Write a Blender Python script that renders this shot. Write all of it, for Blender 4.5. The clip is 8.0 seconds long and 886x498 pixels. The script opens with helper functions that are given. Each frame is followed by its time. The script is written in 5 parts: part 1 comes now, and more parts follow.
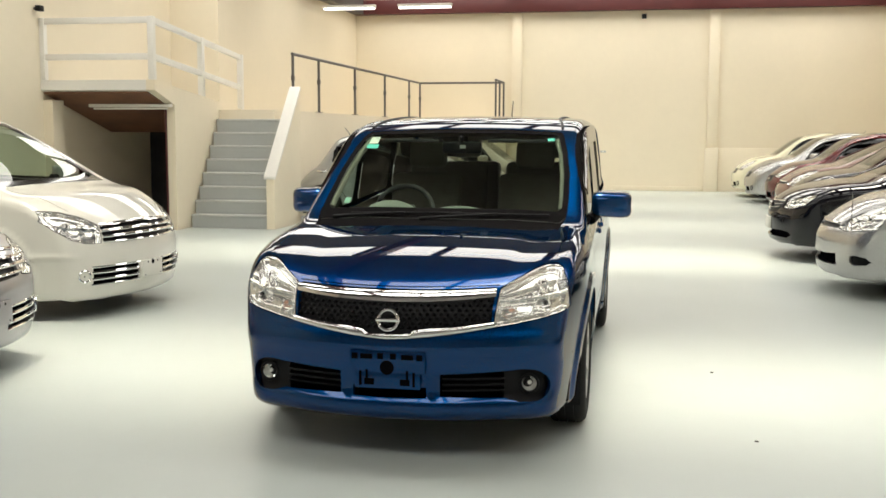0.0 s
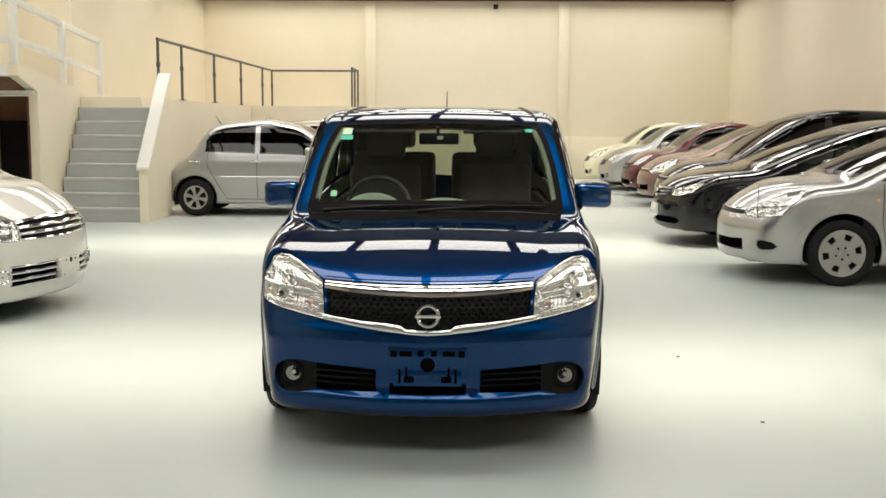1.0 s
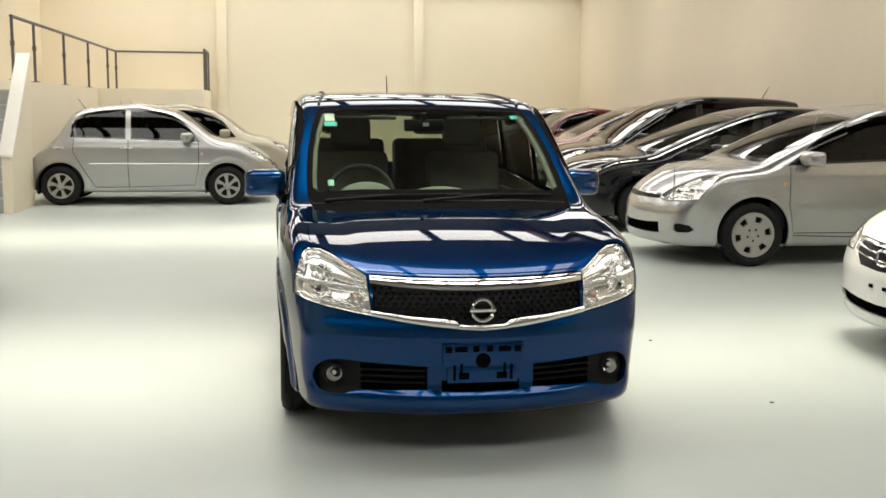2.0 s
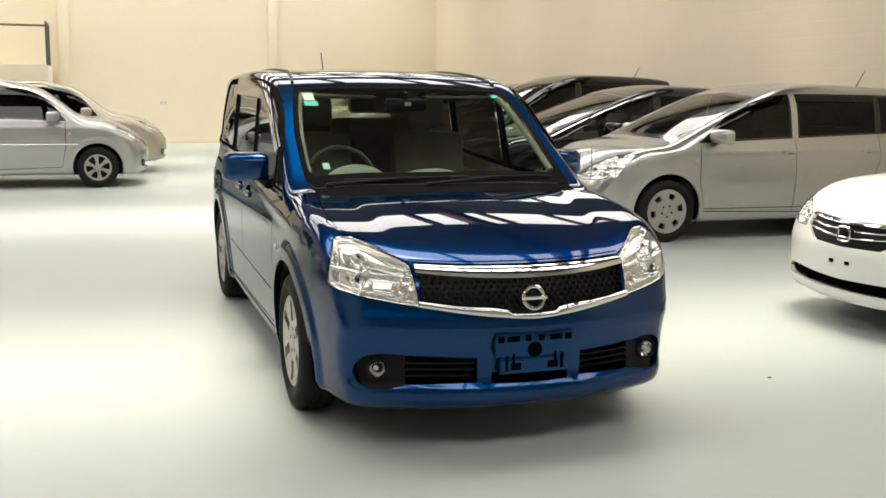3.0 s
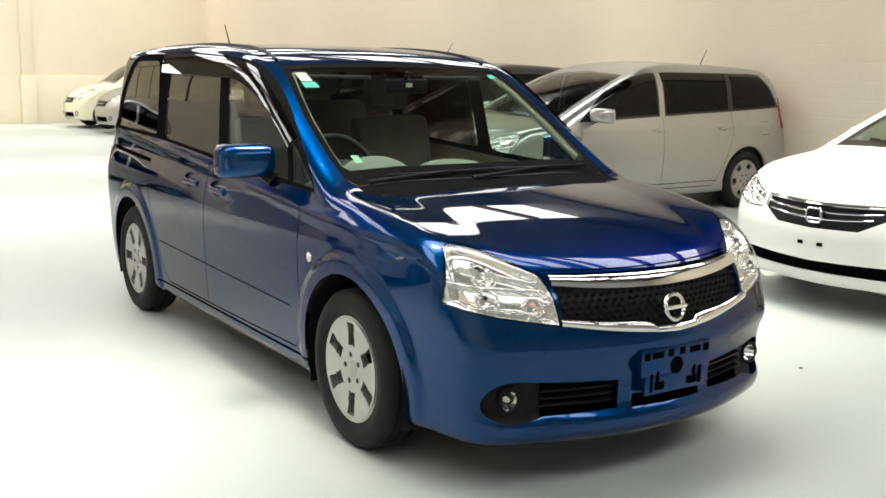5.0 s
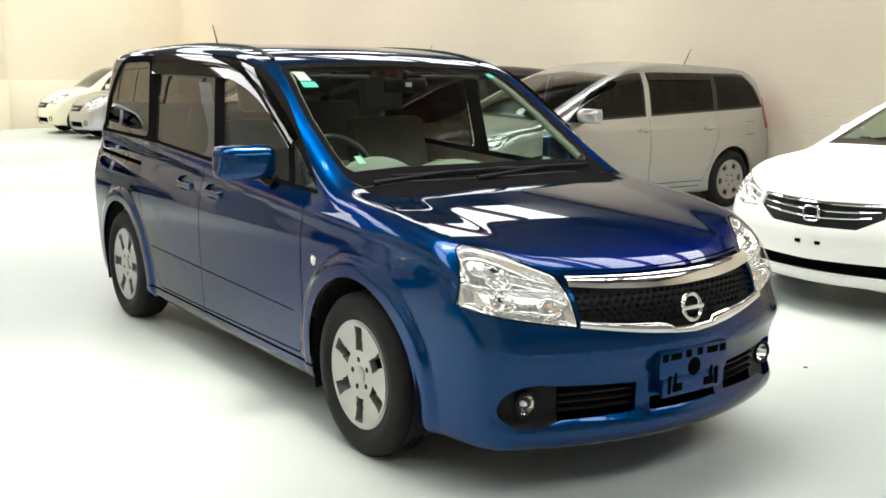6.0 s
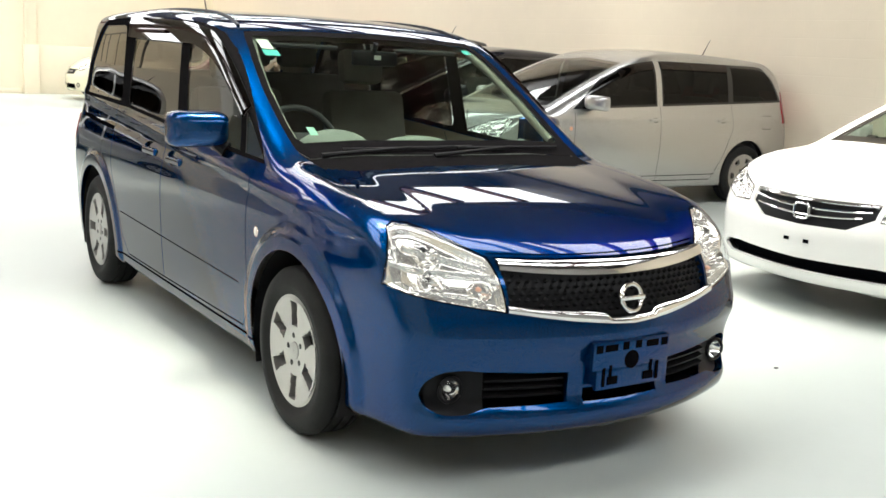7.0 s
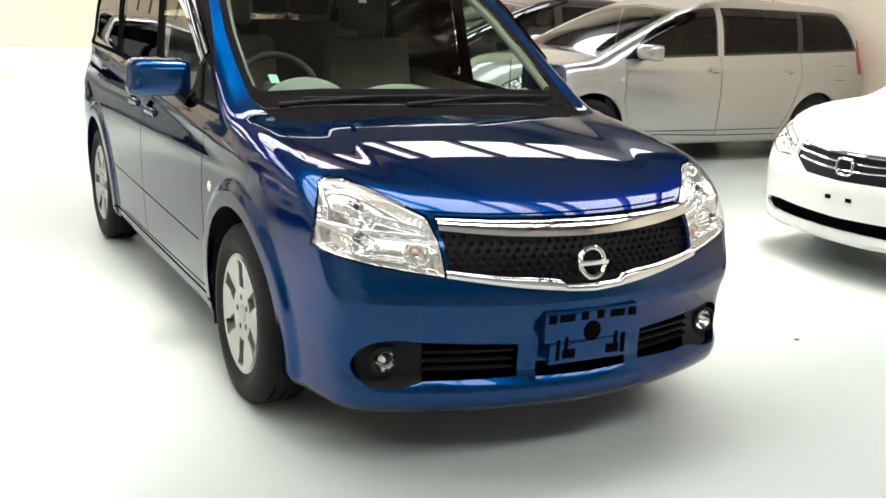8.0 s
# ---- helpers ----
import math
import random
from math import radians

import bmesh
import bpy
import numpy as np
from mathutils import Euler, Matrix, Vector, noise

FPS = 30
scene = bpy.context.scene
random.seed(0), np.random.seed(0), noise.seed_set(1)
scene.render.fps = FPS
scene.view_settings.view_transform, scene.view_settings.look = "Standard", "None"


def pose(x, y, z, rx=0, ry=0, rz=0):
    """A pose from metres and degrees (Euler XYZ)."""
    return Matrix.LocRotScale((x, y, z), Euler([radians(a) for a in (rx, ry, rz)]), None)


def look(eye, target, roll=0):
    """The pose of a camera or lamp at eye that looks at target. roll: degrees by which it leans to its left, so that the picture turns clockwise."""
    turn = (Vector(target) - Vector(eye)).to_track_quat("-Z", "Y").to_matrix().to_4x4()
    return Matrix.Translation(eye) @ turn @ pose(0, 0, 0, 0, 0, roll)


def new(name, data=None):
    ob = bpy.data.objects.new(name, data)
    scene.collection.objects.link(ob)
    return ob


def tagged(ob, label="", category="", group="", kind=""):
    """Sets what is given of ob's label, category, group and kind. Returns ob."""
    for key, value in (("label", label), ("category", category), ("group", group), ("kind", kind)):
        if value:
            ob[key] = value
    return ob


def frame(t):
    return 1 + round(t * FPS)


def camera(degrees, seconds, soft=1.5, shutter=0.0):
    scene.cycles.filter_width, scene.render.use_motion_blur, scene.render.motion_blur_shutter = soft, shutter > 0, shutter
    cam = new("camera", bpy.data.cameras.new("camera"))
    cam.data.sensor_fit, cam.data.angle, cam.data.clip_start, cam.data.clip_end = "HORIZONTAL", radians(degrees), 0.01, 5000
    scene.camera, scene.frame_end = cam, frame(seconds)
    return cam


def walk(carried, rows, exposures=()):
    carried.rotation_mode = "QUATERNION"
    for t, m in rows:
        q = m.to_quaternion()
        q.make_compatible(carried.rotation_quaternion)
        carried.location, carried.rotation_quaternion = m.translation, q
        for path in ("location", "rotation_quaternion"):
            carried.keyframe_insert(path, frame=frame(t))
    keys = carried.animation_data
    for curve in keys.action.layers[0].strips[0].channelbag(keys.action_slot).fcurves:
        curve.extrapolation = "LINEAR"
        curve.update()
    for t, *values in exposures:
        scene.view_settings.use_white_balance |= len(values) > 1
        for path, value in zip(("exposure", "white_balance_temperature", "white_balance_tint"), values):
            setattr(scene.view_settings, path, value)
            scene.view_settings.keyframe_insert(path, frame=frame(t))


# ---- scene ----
import collections

cam = camera(46.3, 8.0, soft=1.6)
PATH = [
    (0, (1.089, -4.386, 1.473), (0.714, -2.434, 1.252), 0.2),
    (0.5, (0.596, -4.407, 1.482), (0.391, -2.431, 1.252), 0.6),
    (1, (0.137, -4.402, 1.485), (0.104, -2.417, 1.243), 0.3),
    (1.5, (-0.363, -4.312, 1.491), (-0.22, -2.334, 1.234), 0.4),
    (3, (-1.663, -3.775, 1.492), (-1.032, -1.903, 1.183), 0.7),
    (3.5, (-2.031, -3.452, 1.491), (-1.249, -1.64, 1.163), 0.8),
    (4, (-2.298, -3.106, 1.498), (-1.419, -1.343, 1.155), 0.7),
    (4.5, (-2.553, -2.772, 1.496), (-1.539, -1.084, 1.143), 1.0),
    (6, (-2.766, -2.399, 1.465), (-1.63, -0.789, 1.125), 0.6),
    (6.5, (-2.65, -2.456, 1.451), (-1.518, -0.845, 1.103), 0.2),
    (7, (-2.415, -2.5, 1.432), (-1.336, -0.857, 1.061), 3.0),
    (7.5, (-2.12, -2.48, 1.42), (-1.131, -0.796, 0.989), 2.1),
    (8, (-1.84, -2.479, 1.403), (-0.924, -0.763, 0.94), 2.5),
]
EXPOSURE = [(0, -0.74, 6430, 10), (1.5, -0.79, 6420, 10), (3.5, -0.60, 6330, 10), (4.5, -0.43, 6200, 10), (6, -0.21, 6030, 9), (6.5, -0.17, 6000, 10), (7.5, -0.05, 6000, 11), (8, -0.05, 6030, 11)]
walk(cam, [(t, look(eye, target, roll)) for t, eye, target, roll in PATH], EXPOSURE)

# ---- world, light, exposure ----
world = bpy.data.worlds.new("world")
scene.world = world
world.use_nodes = True
_wn = world.node_tree.nodes
_sky = _wn.new("ShaderNodeTexSky")
_sky.sky_type, _sky.sun_disc = "NISHITA", False
_sky.sun_elevation, _sky.sun_rotation = radians(55), radians(30)
world.node_tree.links.new(_sky.outputs[0], _wn["Background"].inputs[0])
_wn["Background"].inputs[1].default_value = 0.1

# hall: x from LEFT to RIGHT, y from FRONT to BACK
LEFT, RIGHT, FRONT, BACK, ROOF = -7.65, 7.25, -9.0, 23.5, 5.6
SKYLIGHTS = (-4.35, 1.85, 8.05, 12.7, 17.4, 22.2)
SKY_W = 1.85


def lamp(name, kind, m, energy, color, **more):
    data = bpy.data.lights.new(name, kind)
    data.energy, data.color = energy, color
    if kind == "AREA":
        data.shape, data.size, data.size_y, data.spread = "RECTANGLE", more["sx"], more["sy"], more.get("spread", math.pi)
    ob = new(name, data)
    ob.matrix_world = m
    return ob


for yy in SKYLIGHTS:
    lamp("skylight_lamp", "AREA", pose(1.1, yy, ROOF - 0.02), 180 if yy < 10 else 70, (1.0, 0.93, 0.75), sx=11.6, sy=SKY_W * 0.6, spread=radians(38))


# ---- materials ----
def mat(name, color, rough=0.5, metal=0.0, noise_scale=0.0, vary=0.0, bump=0.0, bump_scale=80.0, coat=0.0, spec=0.5, object_random=0.0):
    m = bpy.data.materials.new(name)
    m.use_nodes = True
    nt = m.node_tree
    b = nt.nodes["Principled BSDF"]
    b.inputs["Base Color"].default_value = (*color, 1)
    b.inputs["Roughness"].default_value = rough
    b.inputs["Metallic"].default_value = metal
    b.inputs["Specular IOR Level"].default_value = spec
    b.inputs["Coat Weight"].default_value = coat
    b.inputs["Coat Roughness"].default_value = 0.02
    if noise_scale or bump:
        geo = nt.nodes.new("ShaderNodeTexCoord")
    if noise_scale:
        n1 = nt.nodes.new("ShaderNodeTexNoise")
        n1.inputs["Scale"].default_value, n1.inputs["Detail"].default_value = noise_scale, 6
        n2 = nt.nodes.new("ShaderNodeTexNoise")
        n2.inputs["Scale"].default_value, n2.inputs["Detail"].default_value = noise_scale * 14, 4
        add = nt.nodes.new("ShaderNodeMath")
        add.operation = "MULTIPLY_ADD"
        add.inputs[1].default_value = 0.35
        ramp = nt.nodes.new("ShaderNodeMapRange")
        ramp.inputs[1].default_value, ramp.inputs[2].default_value = 0.35, 0.95
        mix = nt.nodes.new("ShaderNodeMix")
        mix.data_type = "RGBA"
        mix.inputs[6].default_value = (*[max(0, c * (1 - vary)) for c in color], 1)
        mix.inputs[7].default_value = (*[min(1, c * (1 + vary)) for c in color], 1)
        nt.links.new(geo.outputs["Object"], n1.inputs["Vector"])
        nt.links.new(geo.outputs["Object"], n2.inputs["Vector"])
        nt.links.new(n2.outputs["Fac"], add.inputs[0])
        nt.links.new(n1.outputs["Fac"], add.inputs[2])
        nt.links.new(add.outputs[0], ramp.inputs[0])
        nt.links.new(ramp.outputs[0], mix.inputs[0])
        nt.links.new(mix.outputs[2], b.inputs["Base Color"])
        rr = nt.nodes.new("ShaderNodeMapRange")
        rr.inputs[3].default_value, rr.inputs[4].default_value = rough * 0.85, min(1, rough * 1.15)
        nt.links.new(n2.outputs["Fac"], rr.inputs[0])
        nt.links.new(rr.outputs[0], b.inputs["Roughness"])
    if bump:
        nb = nt.nodes.new("ShaderNodeTexNoise")
        nb.inputs["Scale"].default_value, nb.inputs["Detail"].default_value = bump_scale, 5
        bp = nt.nodes.new("ShaderNodeBump")
        bp.inputs["Strength"].default_value, bp.inputs["Distance"].default_value = bump, 0.004
        nt.links.new(geo.outputs["Object"], nb.inputs["Vector"])
        nt.links.new(nb.outputs["Fac"], bp.inputs["Height"])
        nt.links.new(bp.outputs[0], b.inputs["Normal"])
    return m


def paint(name, color, metal=0.5, rough=0.32, flop=(1, 1, 1), tint=(1, 1, 1), ior=1.5, coat=1.0):
    """Car paint: metal flakes of two sizes under a clear coat."""
    m = mat(name, color, rough, metal, coat=coat, spec=0.0)
    nt = m.node_tree
    b = nt.nodes["Principled BSDF"]
    b.inputs["Specular Tint"].default_value = (*flop, 1)
    b.inputs["Coat Tint"].default_value = (*tint, 1)
    b.inputs["Coat IOR"].default_value = ior
    tc = nt.nodes.new("ShaderNodeTexCoord")
    vor = nt.nodes.new("ShaderNodeTexVoronoi")
    vor.inputs["Scale"].default_value = 900
    sep = nt.nodes.new("ShaderNodeSeparateColor")
    rng = nt.nodes.new("ShaderNodeMapRange")
    rng.inputs[3].default_value, rng.inputs[4].default_value = rough * 0.93, rough * 1.08
    nt.links.new(tc.outputs["Object"], vor.inputs["Vector"])
    nt.links.new(vor.outputs["Color"], sep.inputs[0])
    nt.links.new(sep.outputs[0], rng.inputs[0])
    nt.links.new(rng.outputs[0], b.inputs["Roughness"])
    hsv = nt.nodes.new("ShaderNodeHueSaturation")
    hsv.inputs["Color"].default_value = (*color, 1)
    r2 = nt.nodes.new("ShaderNodeMapRange")
    r2.inputs[3].default_value, r2.inputs[4].default_value = 0.94, 1.06
    nt.links.new(sep.outputs[1], r2.inputs[0])
    nt.links.new(r2.outputs[0], hsv.inputs["Value"])
    nt.links.new(hsv.outputs[0], b.inputs["Base Color"])
    return m


def glass(name, tint, ior=1.5, rough=0.0):
    m = bpy.data.materials.new(name)
    m.use_nodes = True
    nt = m.node_tree
    nt.nodes.remove(nt.nodes["Principled BSDF"])
    tr = nt.nodes.new("ShaderNodeBsdfTransparent")
    tr.inputs[0].default_value = (*tint, 1)
    gl = nt.nodes.new("ShaderNodeBsdfGlossy")
    gl.inputs["Roughness"].default_value = rough
    lw = nt.nodes.new("ShaderNodeLayerWeight")
    lw.inputs[0].default_value = 0.5
    pw = nt.nodes.new("ShaderNodeMath")
    pw.operation = "POWER"
    pw.inputs[1].default_value = 5.0
    fr = nt.nodes.new("ShaderNodeMath")
    fr.operation = "MULTIPLY_ADD"
    f0 = ((ior - 1) / (ior + 1)) ** 2
    fr.inputs[1].default_value, fr.inputs[2].default_value = 1 - f0, f0
    nt.links.new(lw.outputs["Facing"], pw.inputs[0])
    nt.links.new(pw.outputs[0], fr.inputs[0])
    mx = nt.nodes.new("ShaderNodeMixShader")
    nt.links.new(fr.outputs[0], mx.inputs[0])
    nt.links.new(tr.outputs[0], mx.inputs[1])
    nt.links.new(gl.outputs[0], mx.inputs[2])
    nt.links.new(mx.outputs[0], nt.nodes["Material Output"].inputs[0])
    return m


def glow(name, color, strength):
    m = bpy.data.materials.new(name)
    m.use_nodes = True
    b = m.node_tree.nodes["Principled BSDF"]
    b.inputs["Base Color"].default_value = (*color, 1)
    b.inputs["Emission Color"].default_value = (*color, 1)
    b.inputs["Emission Strength"].default_value = strength
    return m


M = {
    "floor": mat("painted_concrete", (0.50, 0.54, 0.51), 0.36, noise_scale=0.6, vary=0.06, bump=0.05, bump_scale=35, spec=0.4),
    "wall": mat("cream_wall_paint", (0.80, 0.72, 0.56), 0.6, noise_scale=0.5, vary=0.04, bump=0.12, bump_scale=25),
    "white_wood": mat("white_gloss_paint", (0.80, 0.78, 0.72), 0.4, noise_scale=2, vary=0.04, bump=0.05),
    "step": mat("grey_step_paint", (0.42, 0.44, 0.43), 0.45, noise_scale=1.5, vary=0.08, bump=0.08),
    # treads in a lighter grey than the steps, for contrast
    "tread": mat("worn_tread_paint", (0.56, 0.57, 0.55), 0.45, noise_scale=2, vary=0.1, bump=0.08),
    "ceiling": mat("foil_roof_lining", (0.13, 0.115, 0.10), 0.42, noise_scale=1, vary=0.25, bump=0.5, bump_scale=3),
    "beam": mat("maroon_steel", (0.075, 0.012, 0.012), 0.5, noise_scale=2, vary=0.15),
    "timber": mat("soffit_timber", (0.16, 0.07, 0.035), 0.6, noise_scale=3, vary=0.3, bump=0.2, bump_scale=20),
    "pipe": mat("dark_grey_steel", (0.10, 0.095, 0.09), 0.45, 0.3, noise_scale=8, vary=0.2),
    "sky_sheet": glow("daylit_roof_sheet", (1.0, 0.97, 0.90), 8.5),
    "tube": glow("fluorescent_tube", (1.0, 0.98, 0.92), 6.0),
    "black": mat("black_plastic", (0.009, 0.009, 0.010), 0.42, noise_scale=20, vary=0.2, bump=0.05, bump_scale=400, spec=0.12),
    "gloss_black": mat("gloss_black", (0.006, 0.006, 0.007), 0.12, coat=0.5),
    "seal": mat("window_seal", (0.008, 0.0075, 0.008), 0.6, noise_scale=30, vary=0.2, spec=0.0),
    "gap": mat("panel_gap", (0.003, 0.003, 0.004), 0.8, spec=0.0),
    "tyre": mat("tyre_rubber", (0.010, 0.010, 0.010), 0.75, noise_scale=12, vary=0.25, bump=0.15, bump_scale=120, spec=0.25),
    "chrome": mat("chrome", (0.82, 0.82, 0.82), 0.06, 1.0, noise_scale=15, vary=0.03),
    "alloy": mat("silver_wheel_paint", (0.43, 0.42, 0.40), 0.36, 0.75, noise_scale=10, vary=0.06),
    "lamp_bowl": mat("lamp_reflector", (0.88, 0.88, 0.85), 0.14, 0.75, noise_scale=30, vary=0.05),
    "lens": glass("clear_lens", (0.96, 0.97, 0.97), 1.45),
    "screen": glass("windscreen_glass", (0.66, 0.76, 0.68), 1.52),
    "privacy": glass("privacy_glass", (0.06, 0.05, 0.042), 1.6),
    "dark_glass": glass("dark_tinted_glass", (0.03, 0.028, 0.027), 1.38),
    "side_glass": glass("side_glass", (0.74, 0.82, 0.76), 1.52),
    "amber": mat("amber_bulb", (0.72, 0.40, 0.26), 0.3),
    "red_lens": mat("red_lamp", (0.32, 0.012, 0.02), 0.12, coat=0.6),
    "trim": mat("beige_trim", (0.42, 0.39, 0.32), 0.75, noise_scale=6, vary=0.08, bump=0.1, bump_scale=300),
    "dash": mat("grey_green_dash", (0.20, 0.21, 0.19), 0.7, noise_scale=8, vary=0.1, bump=0.1, bump_scale=300),
    "seat": mat("seat_fabric", (0.17, 0.155, 0.135), 0.9, noise_scale=9, vary=0.15, bump=0.2, bump_scale=500),
    # dark car cabins; also the painted shade at the back of the undercroft
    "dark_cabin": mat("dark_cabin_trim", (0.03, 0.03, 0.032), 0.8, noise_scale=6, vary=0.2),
    "paper": mat("paper_label", (0.72, 0.72, 0.66), 0.6),
    "teal": mat("teal_label", (0.10, 0.55, 0.52), 0.6),
    "mint": mat("mint_label", (0.35, 0.62, 0.50), 0.6),
    "blue": paint("blue_metallic_paint", (0.0003, 0.042, 0.145), 0.92, 0.28, (0.0, 0.02, 0.09), (0.30, 0.90, 1.0), 1.38, 1.0),
    "silver": paint("silver_metallic_paint", (0.50, 0.50, 0.49), 0.9, 0.28, (0.6, 0.6, 0.6)),
    "steel": paint("dark_silver_paint", (0.44, 0.44, 0.435), 0.85, 0.30, (0.5, 0.5, 0.5)),
    "white": paint("white_pearl_paint", (0.80, 0.78, 0.70), 0.0, 0.35),
    "snow": paint("white_paint", (0.82, 0.81, 0.77), 0.0, 0.35),
    "ink": paint("black_paint", (0.006, 0.006, 0.009), 0.1, 0.3),
    "pinkish": paint("rose_silver_paint", (0.24, 0.15, 0.125), 0.5, 0.34),
    "rear_glass": glass("light_tinted_glass", (0.50, 0.50, 0.44), 1.5),
    "red": paint("dark_red_paint", (0.10, 0.02, 0.022), 0.4, 0.34),
    "yellow": paint("pale_yellow_paint", (0.80, 0.76, 0.56), 0.0, 0.35),
    "gold": paint("champagne_paint", (0.44, 0.40, 0.31), 0.5, 0.34),
    "grey": paint("grey_metallic_paint", (0.36, 0.35, 0.36), 0.6, 0.34),
}


# unseen south wall, no known shutter: grey set to tone the bumper's reflections
M["shutter"] = mat("grey_roller_shutter", (0.30, 0.29, 0.28), 0.5, noise_scale=1, vary=0.15)


def block_wall():
    """Painted blockwork: courses 0.2 m high show faintly through the paint."""
    m = mat("painted_blockwork", (0.76, 0.67, 0.53), 0.62, noise_scale=0.4, vary=0.05)
    nt = m.node_tree
    tc = nt.nodes.new("ShaderNodeTexCoord")
    sp = nt.nodes.new("ShaderNodeSeparateXYZ")
    cb = nt.nodes.new("ShaderNodeCombineXYZ")
    br = nt.nodes.new("ShaderNodeTexBrick")
    br.inputs["Scale"].default_value = 1.0
    br.inputs["Brick Width"].default_value, br.inputs["Row Height"].default_value = 0.40, 0.20
    br.inputs["Mortar Size"].default_value, br.inputs["Mortar Smooth"].default_value = 0.006, 0.6
    br.inputs["Color1"].default_value = br.inputs["Color2"].default_value = (1, 1, 1, 1)
    br.inputs["Mortar"].default_value = (0, 0, 0, 1)
    no = nt.nodes.new("ShaderNodeTexNoise")
    no.inputs["Scale"].default_value, no.inputs["Detail"].default_value = 40, 4
    ad = nt.nodes.new("ShaderNodeMath")
    ad.operation = "MULTIPLY_ADD"
    ad.inputs[1].default_value = 0.25
    bp = nt.nodes.new("ShaderNodeBump")
    bp.inputs["Strength"].default_value, bp.inputs["Distance"].default_value = 0.35, 0.004
    nt.links.new(tc.outputs["Object"], sp.inputs[0])
    nt.links.new(sp.outputs["Y"], cb.inputs["X"])
    nt.links.new(sp.outputs["Z"], cb.inputs["Y"])
    nt.links.new(cb.outputs[0], br.inputs["Vector"])
    nt.links.new(tc.outputs["Object"], no.inputs["Vector"])
    nt.links.new(no.outputs["Fac"], ad.inputs[0])
    nt.links.new(br.outputs["Color"], ad.inputs[2])
    nt.links.new(ad.outputs[0], bp.inputs["Height"])
    nt.links.new(bp.outputs[0], nt.nodes["Principled BSDF"].inputs["Normal"])
    return m


M["block_wall"] = block_wall()


# ---- building blocks ----
def link_mesh(name, verts, faces, material, parent=None, normals=None, smooth=True, label="", corners=None):
    me = bpy.data.meshes.new(name)
    me.from_pydata([tuple(v) for v in verts], [], [tuple(f) for f in faces])
    me.materials.append(material)
    if smooth:
        me.polygons.foreach_set("use_smooth", [True] * len(me.polygons))
    me.update()
    if normals is not None:
        me.normals_split_custom_set_from_vertices([tuple(n) for n in normals])
    if corners is not None:
        me.normals_split_custom_set([tuple(n) for n in corners])
    ob = new(name, me)
    if parent:
        ob.parent = parent
    if label:
        ob["label"] = label
    return ob


def part(name, bm, material, parent=None, label="", sharp=35):
    me = bpy.data.meshes.new(name)
    bmesh.ops.recalc_face_normals(bm, faces=bm.faces)
    for f in bm.faces:
        f.smooth = True
    for e in bm.edges:
        if len(e.link_faces) == 2 and e.calc_face_angle(0) > radians(sharp):
            e.smooth = False
    bm.to_mesh(me)
    bm.free()
    me.materials.append(material)
    ob = new(name, me)
    if parent:
        ob.parent = parent
    if label:
        ob["label"] = label
    return ob


def box(bm, x0, x1, y0, y1, z0, z1, bevel=0.0, m=None):
    r = bmesh.ops.create_cube(bm, size=1)
    vs = r["verts"]
    for v in vs:
        v.co = Vector((x0 + (v.co.x + 0.5) * (x1 - x0), y0 + (v.co.y + 0.5) * (y1 - y0), z0 + (v.co.z + 0.5) * (z1 - z0)))
    if bevel:
        es = list({e for v in vs for e in v.link_edges})
        g = bmesh.ops.bevel(bm, geom=es, offset=bevel, segments=2, affect="EDGES", profile=0.5)
        vs = list({v for f in g["faces"] for v in f.verts})
    if m is not None:
        done = set()
        stack = list(vs)
        while stack:
            v = stack.pop()
            if v in done:
                continue
            done.add(v)
            stack += [e.other_vert(v) for e in v.link_edges]
        for v in done:
            v.co = m @ v.co
    return bm


def boxes(*rows, bevel=0.004):
    bm = bmesh.new()
    for r in rows:
        box(bm, *r, bevel=bevel)
    return bm


def tube(path, radius, n=10, cap=True):
    """A round bar along a list of points."""
    bm = bmesh.new()
    path = [Vector(p) for p in path]
    rings = []
    for i, p in enumerate(path):
        d = (path[min(i + 1, len(path) - 1)] - path[max(i - 1, 0)]).normalized()
        a = d.orthogonal().normalized() if abs(d.z) > 0.9 else d.cross(Vector((0, 0, 1))).normalized()
        b = d.cross(a)
        r = radius[i] if isinstance(radius, (list, tuple)) else radius
        rings.append([bm.verts.new(p + r * (math.cos(2 * math.pi * k / n) * a + math.sin(2 * math.pi * k / n) * b)) for k in range(n)])
    for q, w in zip(rings, rings[1:]):
        for k in range(n):
            bm.faces.new((q[k], q[(k + 1) % n], w[(k + 1) % n], w[k]))
    if cap:
        bm.faces.new(rings[0][::-1])
        bm.faces.new(rings[-1])
    return bm


def revolve(profile, n=48, axis="x"):
    """Turns a profile of (along, radius) round the axis."""
    bm = bmesh.new()
    rings = []
    for a, r in profile:
        ring = []
        for k in range(n):
            c, s = math.cos(2 * math.pi * k / n), math.sin(2 * math.pi * k / n)
            ring.append(bm.verts.new((a, r * c, r * s) if axis == "x" else ((r * c, a, r * s) if axis == "y" else (r * c, r * s, a))))
        rings.append(ring)
    for q, w in zip(rings, rings[1:]):
        for k in range(n):
            bm.faces.new((q[k], q[(k + 1) % n], w[(k + 1) % n], w[k]))
    return bm


def empty(name, m=None):
    ob = new(name)
    if m is not None:
        ob.matrix_world = m
    return ob


# ---- the hall ----
PLAT_Z, MEZ_Z = 2.05, 1.86

def structure(ob):
    return tagged(ob, kind="structure")


